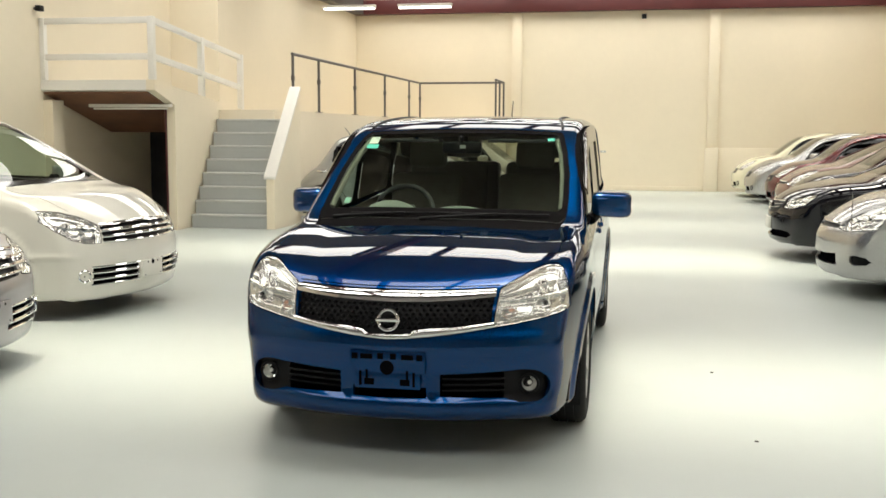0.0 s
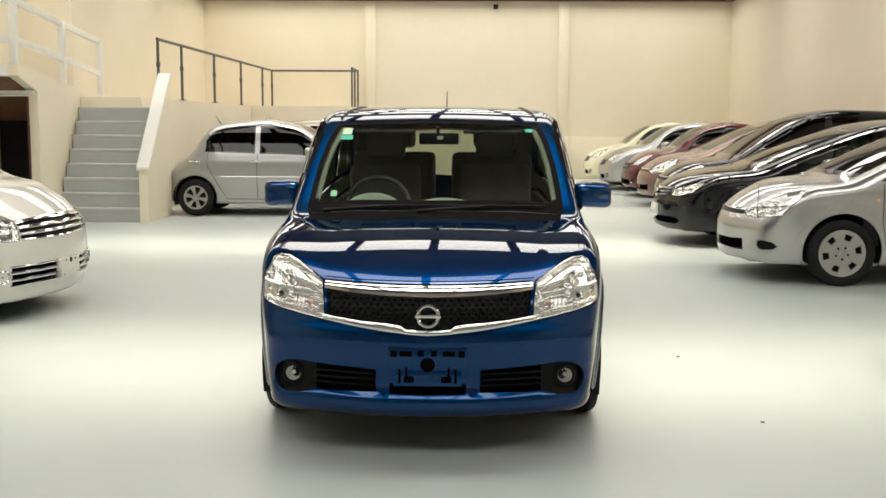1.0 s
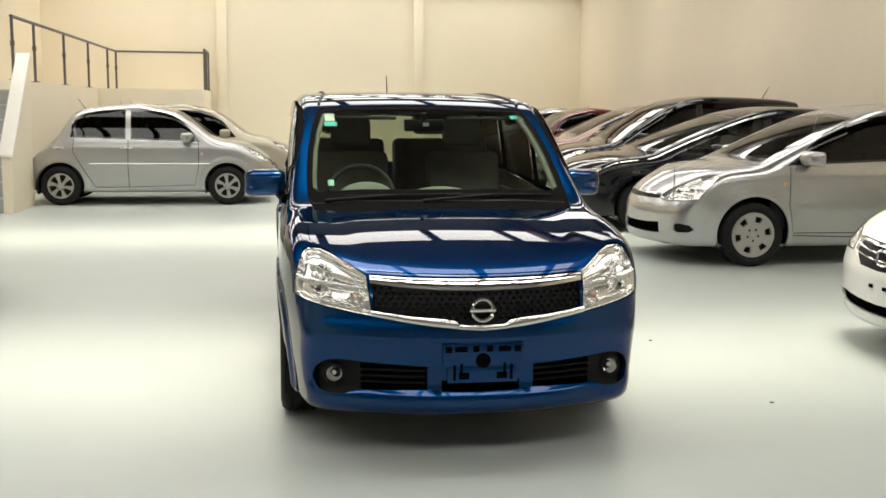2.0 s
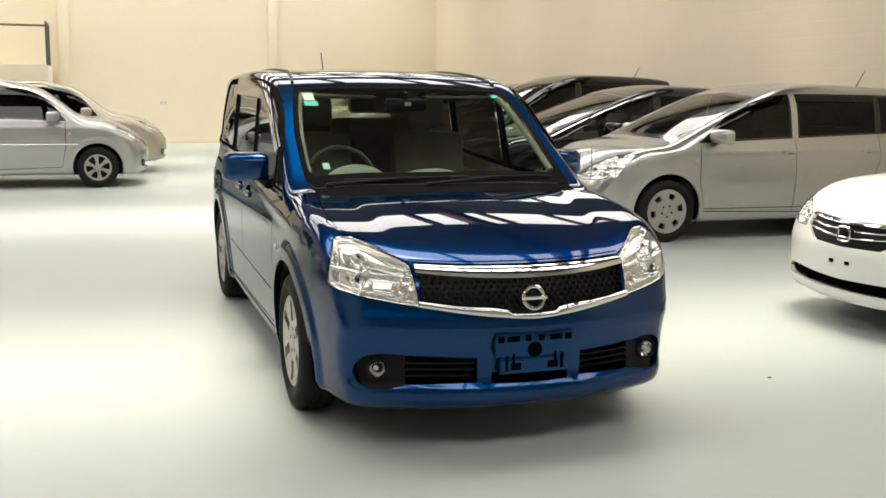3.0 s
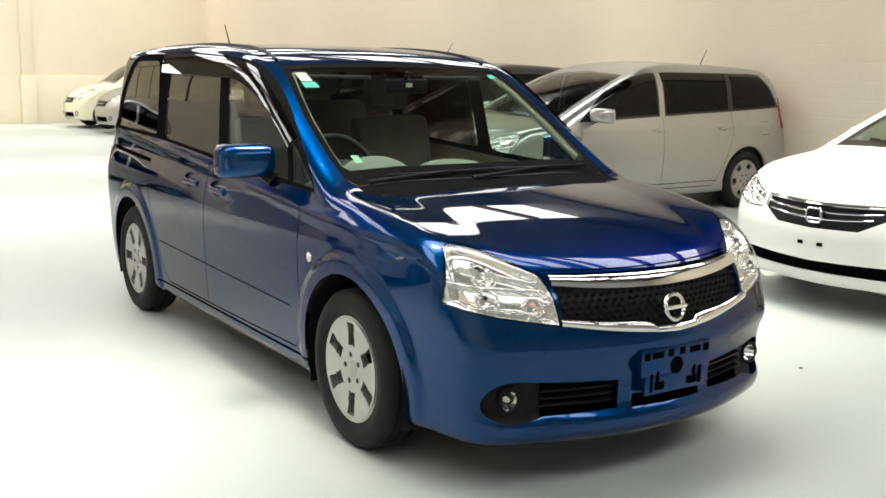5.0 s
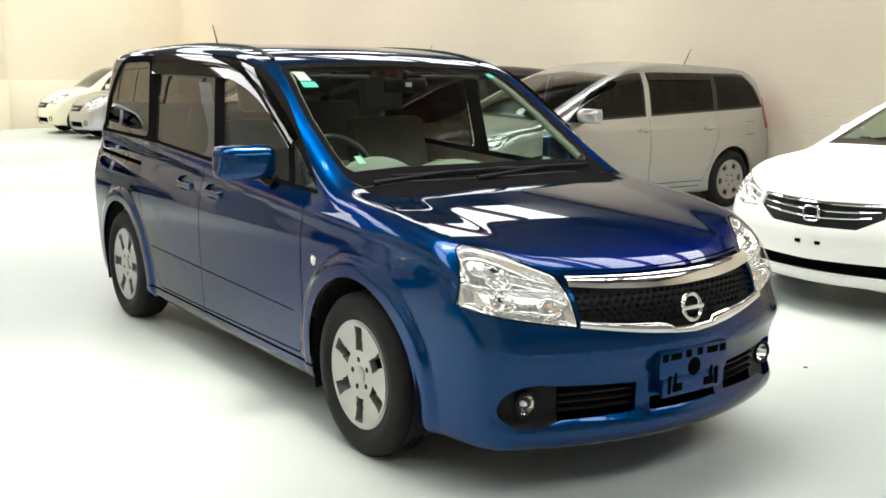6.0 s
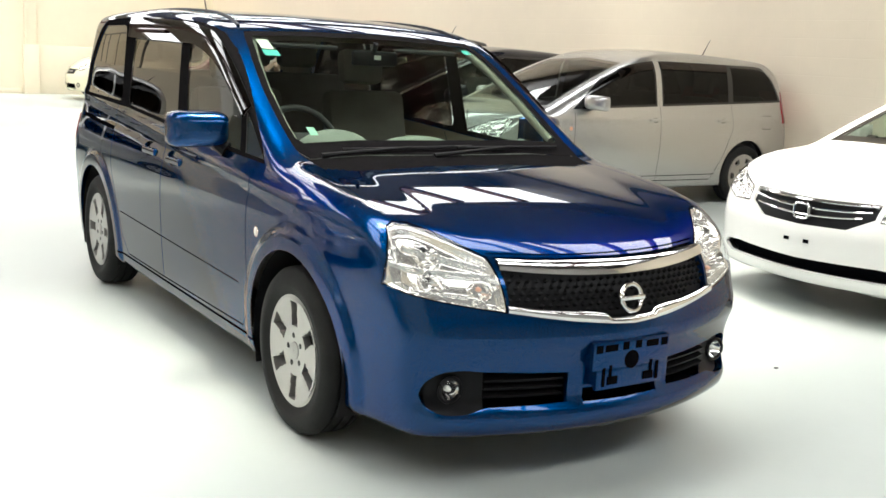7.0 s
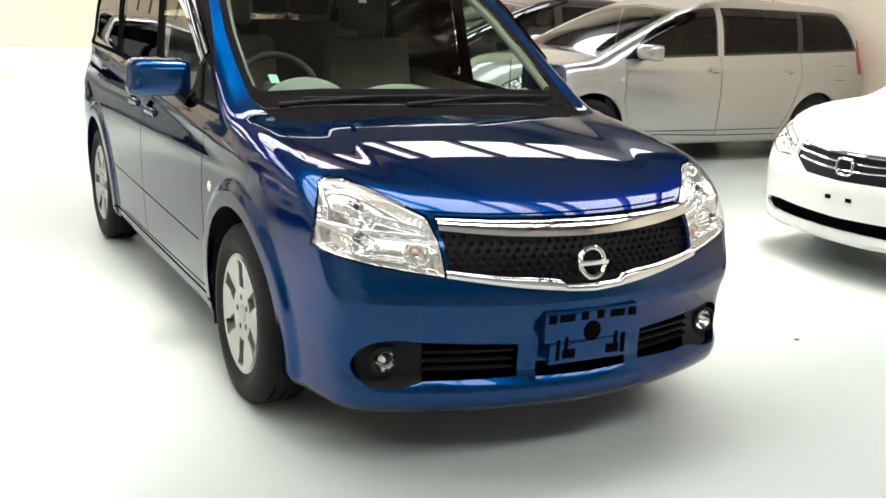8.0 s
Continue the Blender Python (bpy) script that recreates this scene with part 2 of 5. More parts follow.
T = 0.25
structure(part("floor", boxes((LEFT - T, RIGHT + T, FRONT - T, BACK + T, -0.3, 0), bevel=0), M["floor"]))
structure(part("wall_north", boxes((LEFT - T, RIGHT + T, BACK, BACK + T, 0.001, ROOF), bevel=0), M["wall"]))
structure(part("wall_south", boxes((LEFT - T, RIGHT + T, FRONT - T, FRONT, 0.001, ROOF), bevel=0), M["shutter"]))
structure(part("wall_east", boxes((RIGHT, RIGHT + T, FRONT, BACK, 0.001, ROOF), bevel=0), M["block_wall"]))
structure(part("wall_west", boxes((-7.90, -7.65, FRONT, 14.0, 0.001, ROOF), bevel=0), M["wall"]))
structure(part("wall_west_upper", boxes((-7.65, -6.7, 14.0, BACK, MEZ_Z, ROOF), bevel=0), M["wall"]))
structure(part("wall_west_lower", boxes((-7.65, -6.72, 14.0, BACK, 0.001, MEZ_Z - 0.002), bevel=0), M["wall"]))
# ceiling: solid strips between the roof lights, in one mesh, and the lit sheets
bm = bmesh.new()
edges = [FRONT - T]
for yy in SKYLIGHTS:
    edges += [yy - SKY_W / 2, yy + SKY_W / 2]
edges.append(BACK + T)
for a, b in zip(edges[::2], edges[1::2]):
    box(bm, LEFT - T, RIGHT + T, a, b, ROOF, ROOF + 0.15)
structure(part("ceiling", bm, M["ceiling"]))
for yy in SKYLIGHTS:
    rl = empty("roof_light", pose(0, yy, ROOF + 0.05))
    tagged(rl, "translucent daylit roof sheets between dark rafters", "skylight", "roof lights")
    nx = 12
    for i in range(nx):
        x0 = LEFT + (RIGHT - LEFT) * i / nx
        x1 = LEFT + (RIGHT - LEFT) * (i + 1) / nx
        part("roof_sheet", boxes((x0 + 0.07, x1 - 0.07, -SKY_W / 2, SKY_W / 2, 0, 0.02), bevel=0), M["sky_sheet"], rl)
        part("rafter", boxes((x0 - 0.07, x0 + 0.07, -SKY_W / 2, SKY_W / 2, -0.12, 0.1), bevel=0), M["beam"], rl)
# stair landing, stair and mezzanine on the west side


def prism(x0, x1, prof):
    """A profile of (y, z) points drawn out along x."""
    bm = bmesh.new()
    vs = [[bm.verts.new((x, y, z)) for y, z in prof] for x in (x0, x1)]
    bm.faces.new(vs[0])
    bm.faces.new(vs[1][::-1])
    for i in range(len(prof)):
        j = (i + 1) % len(prof)
        bm.faces.new((vs[0][i], vs[1][i], vs[1][j], vs[0][j]))
    return bm


def landing():
    structure(part("landing", prism(-7.65, -5.982, [(9.65, 2.09), (9.65, 2.235), (13.2, 1.86), (13.2, 1.52), (11.7, 1.50)]), M["white_wood"]))
    structure(part("landing_soffit", prism(-7.64, -5.984, [(9.70, 2.07), (11.66, 1.505), (11.66, 1.485), (9.70, 2.045)]), M["timber"]))
    structure(part("undercroft_wall", prism(-5.98, -5.85, [(10.3, 0.001), (10.3, 1.89), (9.65, 2.09), (9.65, 2.235), (13.2, 1.86), (13.2, 0.001)]), M["wall"]))
    structure(part("undercroft_trim", boxes((-6.004, -5.982, 10.27, 10.40, 0.001, 1.86), bevel=0.003), M["beam"]))
    structure(part("undercroft_pier", boxes((-7.65, -7.50, 9.7, 10.0, 0.001, 1.95), bevel=0), M["wall"]))
    # near-black back wall: its colour stands in for the deep shade under the landing
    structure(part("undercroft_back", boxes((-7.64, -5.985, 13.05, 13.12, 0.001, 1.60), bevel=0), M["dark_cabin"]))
    b = tagged(empty("batten_light", pose(-6.52, 10.2, 1.905)), "unlit white fluorescent batten under the soffit", "ceiling light")
    part("batten", boxes((-0.66, 0.66, -0.05, 0.05, -0.05, -0.002), bevel=0.006), M["white_wood"], b)
    part("tube", tube([(-0.6, 0, -0.07), (0.6, 0, -0.07)], 0.015), M["white_wood"], b)
    structure(part("mezzanine", boxes((-6.70, -4.88, 13.2, BACK, 0.001, MEZ_Z), (-4.88, -2.55, 20.5, BACK, 0.001, MEZ_Z), (-5.845, -4.88, 11.952, 13.2, 0.001, MEZ_Z), bevel=0.004), M["wall"]))


def white_rail():
    r = tagged(empty("guard_rail", pose(-5.9, 9.7, PLAT_Z)), "white-painted timber guard rail round the stair landing", "railing")
    for x, y, z in ((0, 0, 0), (-1.72, 0, 0), (0, 1.7, -0.15), (0, 3.35, -0.30)):
        part("post", boxes((x - 0.045, x + 0.045, y - 0.045, y + 0.045, 0.19 + z * 1.22, 1.09 + z), bevel=0.006), M["white_wood"], r)
    for zz in (1.04, 0.52):
        part("rail", boxes((-1.68, -0.047, -0.03, 0.03, zz - 0.045, zz + 0.045), bevel=0.006), M["white_wood"], r)
        bm = boxes((-0.03, 0.03, 0.047, 3.31, zz - 0.045, zz + 0.045), bevel=0.006)
        for v in bm.verts:
            v.co.z -= v.co.y * 0.09
        part("rail", bm, M["white_wood"], r)


def stair():
    s = tagged(empty("stair", pose(-5.2, 10.75, 0)), "grey-painted straight stair between cream walls", "stairs")
    n, rise, go = 8, 1.70 / 8, 0.15
    for i in range(n):
        bm = boxes((-0.62, 0.62, i * go, (i + 1) * go + 0.0, 0.001, (i + 1) * rise - 0.03), bevel=0)
        riser = part("step", bm, M["step"], s)
        part("tread", boxes((-0.62, 0.62, i * go - 0.016, (i + 1) * go - 0.001, (i + 1) * rise - 0.03, (i + 1) * rise), bevel=0.006), M["tread"], riser)
    # closed balustrade wall on the open side, with a sloping cap
    bm = bmesh.new()
    prof = [(-0.05, 0.001), (-0.05, 0.80), (1.15, 2.16), (1.198, 2.16), (1.198, 0.001)]
    vs = [[bm.verts.new((x, y, z)) for y, z in prof] for x in (0.63, 0.76)]
    bm.faces.new(vs[0])
    bm.faces.new(vs[1][::-1])
    for i in range(len(prof)):
        j = (i + 1) % len(prof)
        bm.faces.new((vs[0][i], vs[1][i], vs[1][j], vs[0][j]))
    part("balustrade", bm, M["wall"], s)
    bm = boxes((0.60, 0.79, -0.08, 1.17, 0, 0.05), bevel=0.006)
    for v in bm.verts:
        v.co.z += 0.80 + (v.co.y + 0.05) * (1.36 / 1.20)
    part("sloping_cap", bm, M["white_wood"], s)
    return s


def steel_rail():
    r = tagged(empty("pipe_rail", pose(-4.88, 12.9, MEZ_Z)), "dark steel pipe handrail on the mezzanine edge", "railing")
    top = 0.97
    posts = [(0, 0), (0, 1.46), (0, 3.93), (0, 6.5), (0, 9.07), (0, 10.4)]
    for x, y in posts:
        part("post", tube([(x, y, 0.0), (x, y, top)], 0.024), M["pipe"], r)
        part("foot_plate", boxes((x - 0.06, x + 0.06, y - 0.06, y + 0.06, 0.0, 0.012), bevel=0), M["pipe"], r)
        part("clamp", tube([(x, y, 0.52), (x, y, 0.60)], 0.034), M["pipe"], r)
    part("handrail", tube([(0, -0.03, top), (0, 10.4, top)], 0.026), M["pipe"], r)
    part("handrail", tube([(0, 10.4, top), (2.28, 10.4, top)], 0.026), M["pipe"], r)
    for y in (10.4, 9.6, 8.9):
        part("post", tube([(2.28, y, 0.0), (2.28, y, top)], 0.024), M["pipe"], r)
    part("handrail", tube([(2.28, 10.4, top), (2.28, 8.88, top)], 0.026), M["pipe"], r)


landing()
white_rail()
stair()
steel_rail()
# wall columns, plinth, ring beam, small fittings
for x in (-2.27, 2.82):
    structure(part("wall_column", boxes((x - 0.13, x + 0.13, BACK - 0.10, BACK - 0.002, 1.13, 4.66), (x - 0.17, x + 0.17, BACK - 0.16, BACK - 0.002, 0.001, 1.13), bevel=0.006), M["wall"]))
structure(part("panel_joint", boxes((0.34, 0.36, BACK - 0.012, BACK - 0.002, 0.001, 4.66), bevel=0), M["wall"]))
structure(part("wall_plinth", boxes((-2.0, 2.6, BACK - 0.05, BACK - 0.002, 0.001, 0.12), (3.0, RIGHT, BACK - 0.05, BACK - 0.002, 0.001, 1.13), bevel=0.006), M["wall"]))
structure(part("ring_beam", boxes((-6.7, RIGHT, BACK - 0.28, BACK - 0.004, 4.67, 5.05), bevel=0.004), M["beam"]))
structure(part("eaves_beam", boxes((RIGHT - 0.28, RIGHT - 0.004, FRONT + 0.01, BACK - 0.29, 4.67, 5.59), bevel=0.004), M["pipe"]))
structure(part("eaves_beam", boxes((-6.696, -6.42, 14.0, BACK - 0.29, 4.67, 5.59), bevel=0.004), M["pipe"]))
structure(part("eaves_beam", boxes((LEFT + 0.004, LEFT + 0.28, FRONT + 0.01, 13.99, 4.67, 5.59), bevel=0.004), M["pipe"]))
for x in (-2.27, 2.82):
    structure(part("roof_truss", boxes((x - 0.1, x + 0.1, FRONT, BACK - 0.3, 5.15, 5.5), bevel=0.004), M["beam"]))
s = tagged(empty("wall_sensor", pose(1.03, BACK - 0.004, 4.52)), "small black sensor box high on the wall", "sensor")
part("housing", boxes((-0.06, 0.06, -0.07, 0, -0.06, 0.06), bevel=0.008), M["black"], s)
part("eye", boxes((-0.03, 0.03, -0.08, -0.071, -0.03, 0.02), bevel=0.002), M["gloss_black"], s)
for x, y in ((-4.05, 20.0), (-5.9, 20.0)):
    f = tagged(empty("fluorescent_light", pose(x, y, 4.46)), "white batten with lit fluorescent tubes under the roof", "ceiling light", "fluorescent lights")
    part("batten", boxes((-0.65, 0.65, -0.08, 0.08, 0, 0.06), bevel=0.006), M["white_wood"], f)
    for yy in (-0.04, 0.04):
        part("tube", tube([(-0.62, yy, -0.025), (0.62, yy, -0.025)], 0.018), M["tube"], f)
    part("hanger", tube([(-0.4, 0, 0.06), (-0.4, 0, 1.2)], 0.005), M["pipe"], f)
    part("hanger", tube([(0.4, 0, 0.06), (0.4, 0, 1.2)], 0.005), M["pipe"], f)
sw = tagged(empty("light_switch", pose(0.04, BACK - 0.004, 1.02)), "small pale switch plate on the wall", "switch")
part("plate", boxes((-0.075, 0.075, -0.018, 0, -0.025, 0.025), bevel=0.004), M["step"], sw)
part("rocker", boxes((-0.03, 0.03, -0.026, -0.0185, -0.014, 0.014), bevel=0.003), M["white_wood"], sw)
wc = tagged(empty("wall_camera", pose(-7.645, 9.55, 3.26)), "small dark camera fixed to the wall", "camera box")
part("bracket", boxes((0, 0.05, -0.02, 0.02, -0.02, 0.02), bevel=0.004), M["pipe"], wc)
part("housing", boxes((0.05, 0.13, -0.07, 0.05, -0.04, 0.04), bevel=0.008), M["black"], wc)
for x, y in ((1.66, 0.68), (1.54, 2.14)):
    c = tagged(empty("floor_speck", pose(x, y, 0)), "small dark crumb lying on the floor", "debris", "specks on the floor")
    part("crumb", boxes((-0.009, 0.010, -0.007, 0.008, 0.0005, 0.006), bevel=0.002), M["pipe"], c)


# ---- cars ----
def curve(pts):
    """A smooth monotone curve through (at, value) pairs."""
    xs, ys = np.array([p[0] for p in pts], float), np.array([p[1] for p in pts], float)
    h, d = np.diff(xs), np.diff(ys) / np.diff(xs)
    s = np.zeros(len(xs))
    s[0], s[-1] = d[0], d[-1]
    for i in range(1, len(xs) - 1):
        if d[i - 1] * d[i] > 0:
            w1, w2 = 2 * h[i] + h[i - 1], h[i] + 2 * h[i - 1]
            s[i] = (w1 + w2) / (w1 / d[i - 1] + w2 / d[i])

    def at(x):
        x = np.asarray(x, float)
        i = np.clip(np.searchsorted(xs, x) - 1, 0, len(h) - 1)
        t = np.clip((x - xs[i]) / h[i], 0, 1)
        v = (2 * t**3 - 3 * t**2 + 1) * ys[i] + (t**3 - 2 * t**2 + t) * h[i] * s[i] + (3 * t**2 - 2 * t**3) * ys[i + 1] + (t**3 - t**2) * h[i] * s[i + 1]
        return v + np.where(x > xs[-1], (x - xs[-1]) * s[-1], 0) + np.where(x < xs[0], (x - xs[0]) * s[0], 0)

    return at


def smax(a, b, k):
    t = np.clip(0.5 + 0.5 * (a - b) / k, 0, 1)
    return b + (a - b) * t + k * t * (1 - t)


def step(a, b, v):
    t = np.clip((v - a) / (b - a), 0, 1)
    return t * t * (3 - 2 * t)


class Shell:
    """The outer skin of a car, front at y = 0 and pointing to -y, as one implicit surface."""

    def __init__(self, s):
        self.s, self.length = s, s["length"]
        raw = curve(s["top"])
        ys = np.arange(-0.8, s["length"] + 0.8, 0.01)
        wide = np.exp(-0.5 * (np.arange(-18, 19) / 6.0) ** 2)
        zs = np.convolve(np.pad(raw(ys), 18, mode="reflect", reflect_type="odd"), wide / wide.sum(), mode="valid")
        self.top = lambda y: np.interp(y, ys, zs)
        self.plan, self.section = curve(s["plan"]), curve(s["section"])
        self.nose, self.tail = curve(s["nose"]), curve(s["tail"])
        self.arches = s["arches"]

    def __call__(self, p):
        s = self.s
        x, y, z = np.abs(p[..., 0]), p[..., 1], p[..., 2]
        slope = (self.top(y + 0.03) - self.top(y - 0.03)) / 0.06
        t = self.top(y) - s.get("crown", 0.03) * (x / 0.7) ** 2
        if "ridge" in s:  # hood edges turn up outside a crease
            a, w, rise, y1 = s["ridge"]
            u = np.clip((x - a - 0.12 * (y - 0.5)) / w, -30, 30)
            t = t + rise * w * np.log1p(np.exp(u)) * step(0.12, 0.36, y) * (1 - step(y1 - 0.25, y1, y))
        top = (z - t) / np.sqrt(1 + slope**2)
        w = self.plan(y) + self.section(z)
        for ay, az, r, grow in self.arches:
            rr = np.sqrt((y - ay) ** 2 + (z - az) ** 2)
            w = w + grow * (1 - step(r + 0.045, r + 0.095, rr)) * step(0.14, 0.24, z)
        for z0, rise, y0, y1, depth, width in s.get("creases", ()):
            w = w + depth * np.exp(-(((z - z0 - rise * y) / width) ** 2)) * step(y0, y0 + 0.3, y) * (1 - step(y1 - 0.3, y1, y))
        side = x - w
        front = self.nose(z) + s.get("bow", 0.36) * x**2 + s.get("bow4", 0.0) * x**4 - y
        rear = y - self.tail(z) + s.get("bow_r", 0.2) * x**2
        d = smax(top, side, s.get("k_roof", 0.10))
        d = smax(d, front, s.get("k_front", 0.09))
        d = smax(d, rear, s.get("k_rear", 0.16))
        return smax(d, s.get("floor", 0.19) - z, 0.05)

    def normal(self, p):
        p, e = np.asarray(p, float), 0.012
        p = np.where(np.abs(p) < 1e-9, 0.0, p)
        g = np.stack([self(p + e * u) - self(p - e * u) for u in np.eye(3)], -1)
        return g / np.maximum(np.linalg.norm(g, axis=-1, keepdims=True), 1e-9)

    def mesh(self, h):
        """A grid on a box round the car, drawn in onto the skin; the x >= 0 half."""
        L = self.length
        lo, hi = np.array([0, -0.3, -0.05]), np.array([1.15, L + 0.3, 1.85])
        qlo, qhi = np.array([0, 1.0, 0.42]), np.array([0.30, L - 1.0, 0.95])
        n = [int(0.95 / h), int(L / h), int(1.5 / h)]
        index, pts, faces = {}, [], []

        def vert(i, j, k):
            if (i, j, k) not in index:
                index[i, j, k] = len(pts)
                pts.append((i / n[0], j / n[1], k / n[2]))
            return index[i, j, k]

        for j in range(n[1]):
            for k in range(n[2]):
                faces.append((vert(n[0], j, k), vert(n[0], j + 1, k), vert(n[0], j + 1, k + 1), vert(n[0], j, k + 1)))
        for i in range(n[0]):
            for k in range(n[2]):
                faces.append((vert(i, 0, k), vert(i + 1, 0, k), vert(i + 1, 0, k + 1), vert(i, 0, k + 1)))
                faces.append((vert(i, n[1], k), vert(i, n[1], k + 1), vert(i + 1, n[1], k + 1), vert(i + 1, n[1], k)))
            for j in range(n[1]):
                faces.append((vert(i, j, n[2]), vert(i + 1, j, n[2]), vert(i + 1, j + 1, n[2]), vert(i, j + 1, n[2])))
        u = np.array(pts)
        p, q = lo + u * (hi - lo), qlo + u * (qhi - qlo)
        a, b = np.zeros(len(u)), np.ones(len(u))
        for _ in range(26):
            m = (a + b) / 2
            out = self(p + m[:, None] * (q - p)) > 0
            a, b = np.where(out, m, a), np.where(out, b, m)
        return p + ((a + b) / 2)[:, None] * (q - p), faces

    def on(self, x, z=None, y=None, face="front"):
        """The point of the skin seen from the front at (x, z), from the side at (y, z) or from above at (x, y)."""
        a, b = {"front": ((x, -1, z), (x, 2.2, z)), "side": ((1.3, y, z), (0, y, z)), "top": ((x, y, 2.2), (x, y, 0.3)), "rear": ((x, self.length + 1, z), (x, 2.2, z))}[face]
        a, b = np.array(a, float), np.array(b, float)
        lo, hi = 0.0, 1.0
        ts = np.linspace(0, 1, 200)
        inside = np.nonzero(self(a + ts[:, None] * (b - a)) < 0)[0]
        if len(inside) == 0:
            return Vector(b)
        lo, hi = ts[max(inside[0] - 1, 0)], ts[inside[0]]
        for _ in range(2):
            ts = np.linspace(lo, hi, 60)
            k = max(int(np.argmax(self(a + ts[:, None] * (b - a)) < 0)), 1)
            lo, hi = ts[k - 1], ts[k]
        return Vector(a + hi * (b - a))


def inside_poly(poly, u, v):
    n, hit = len(poly), False
    for i in range(n):
        (x1, y1), (x2, y2) = poly[i], poly[(i + 1) % n]
        if (y1 > v) != (y2 > v) and u < (x2 - x1) * (v - y1) / (y2 - y1) + x1:
            hit = not hit
    return hit


VIEWS = {"front": (0, 2), "side": (1, 2), "top": (0, 1), "rear": (0, 2)}


def carve(shell, regions, h):
    """Cuts the half skin along the outlines of the regions (name, view, outline, test) and returns the faces of each region."""
    pts, faces = shell.mesh(h)
    bm = bmesh.new()
    vs = [bm.verts.new(p) for p in pts]
    for f in faces:
        bm.faces.new([vs[i] for i in f])
    bm.normal_update()
    layer = bm.faces.layers.int.new("region")
    for number, (name, view, poly, test) in enumerate(regions, 1):
        a, b = VIEWS[view]
        us, ws = [p[0] for p in poly], [p[1] for p in poly]
        u0, u1, w0, w1 = min(us) - 0.02, max(us) + 0.02, min(ws) - 0.02, max(ws) + 0.02

        def near(f):
            c = f.verts[0].co
            if not (u0 - 0.15 < c[a] < u1 + 0.15 and w0 - 0.15 < c[b] < w1 + 0.15):
                return False
            lo = [min(v.co[c] for v in f.verts) for c in (a, b)]
            hi = [max(v.co[c] for v in f.verts) for c in (a, b)]
            return lo[0] < u1 and hi[0] > u0 and lo[1] < w1 and hi[1] > w0 and test(f.calc_center_median(), f.normal)

        cand = [f for f in bm.faces if near(f)]
        for i in range(len(poly)):
            (ua, wa), (ub, wb) = poly[i], poly[(i + 1) % len(poly)]
            if math.hypot(ub - ua, wb - wa) < 1e-6:
                continue
            e0, e1, g0, g1 = min(ua, ub) - 1e-4, max(ua, ub) + 1e-4, min(wa, wb) - 1e-4, max(wa, wb) + 1e-4
            use = []
            for f in cand:
                cs = [(v.co[a], v.co[b]) for v in f.verts]
                if min(c[0] for c in cs) < e1 and max(c[0] for c in cs) > e0 and min(c[1] for c in cs) < g1 and max(c[1] for c in cs) > g0:
                    use.append(f)
            if not use:
                continue
            co, no = Vector((0, 0, 0)), Vector((0, 0, 0))
            co[a], co[b] = ua, wa
            no[a], no[b] = -(wb - wa), ub - ua
            used = set(use)
            cand = [f for f in cand if f not in used]
            geom = list({v for f in use for v in f.verts}) + list({e for f in use for e in f.edges}) + use
            res = bmesh.ops.bisect_plane(bm, geom=geom, dist=1e-5, plane_co=co, plane_no=no)
            cand += list({g for g in res["geom"] if isinstance(g, bmesh.types.BMFace)} | {f for f in use if f.is_valid})
        for f in cand:
            c = f.calc_center_median()
            if f.is_valid and inside_poly(poly, c[a], c[b]):
                f[layer] = number
    bm.verts.ensure_lookup_table()
    got = {}
    for f in bm.faces:
        got.setdefault(f[layer], []).append([tuple(v.co) for v in f.verts])
    bm.free()
    return {(regions[k - 1][0] if k else "body"): v for k, v in got.items()}


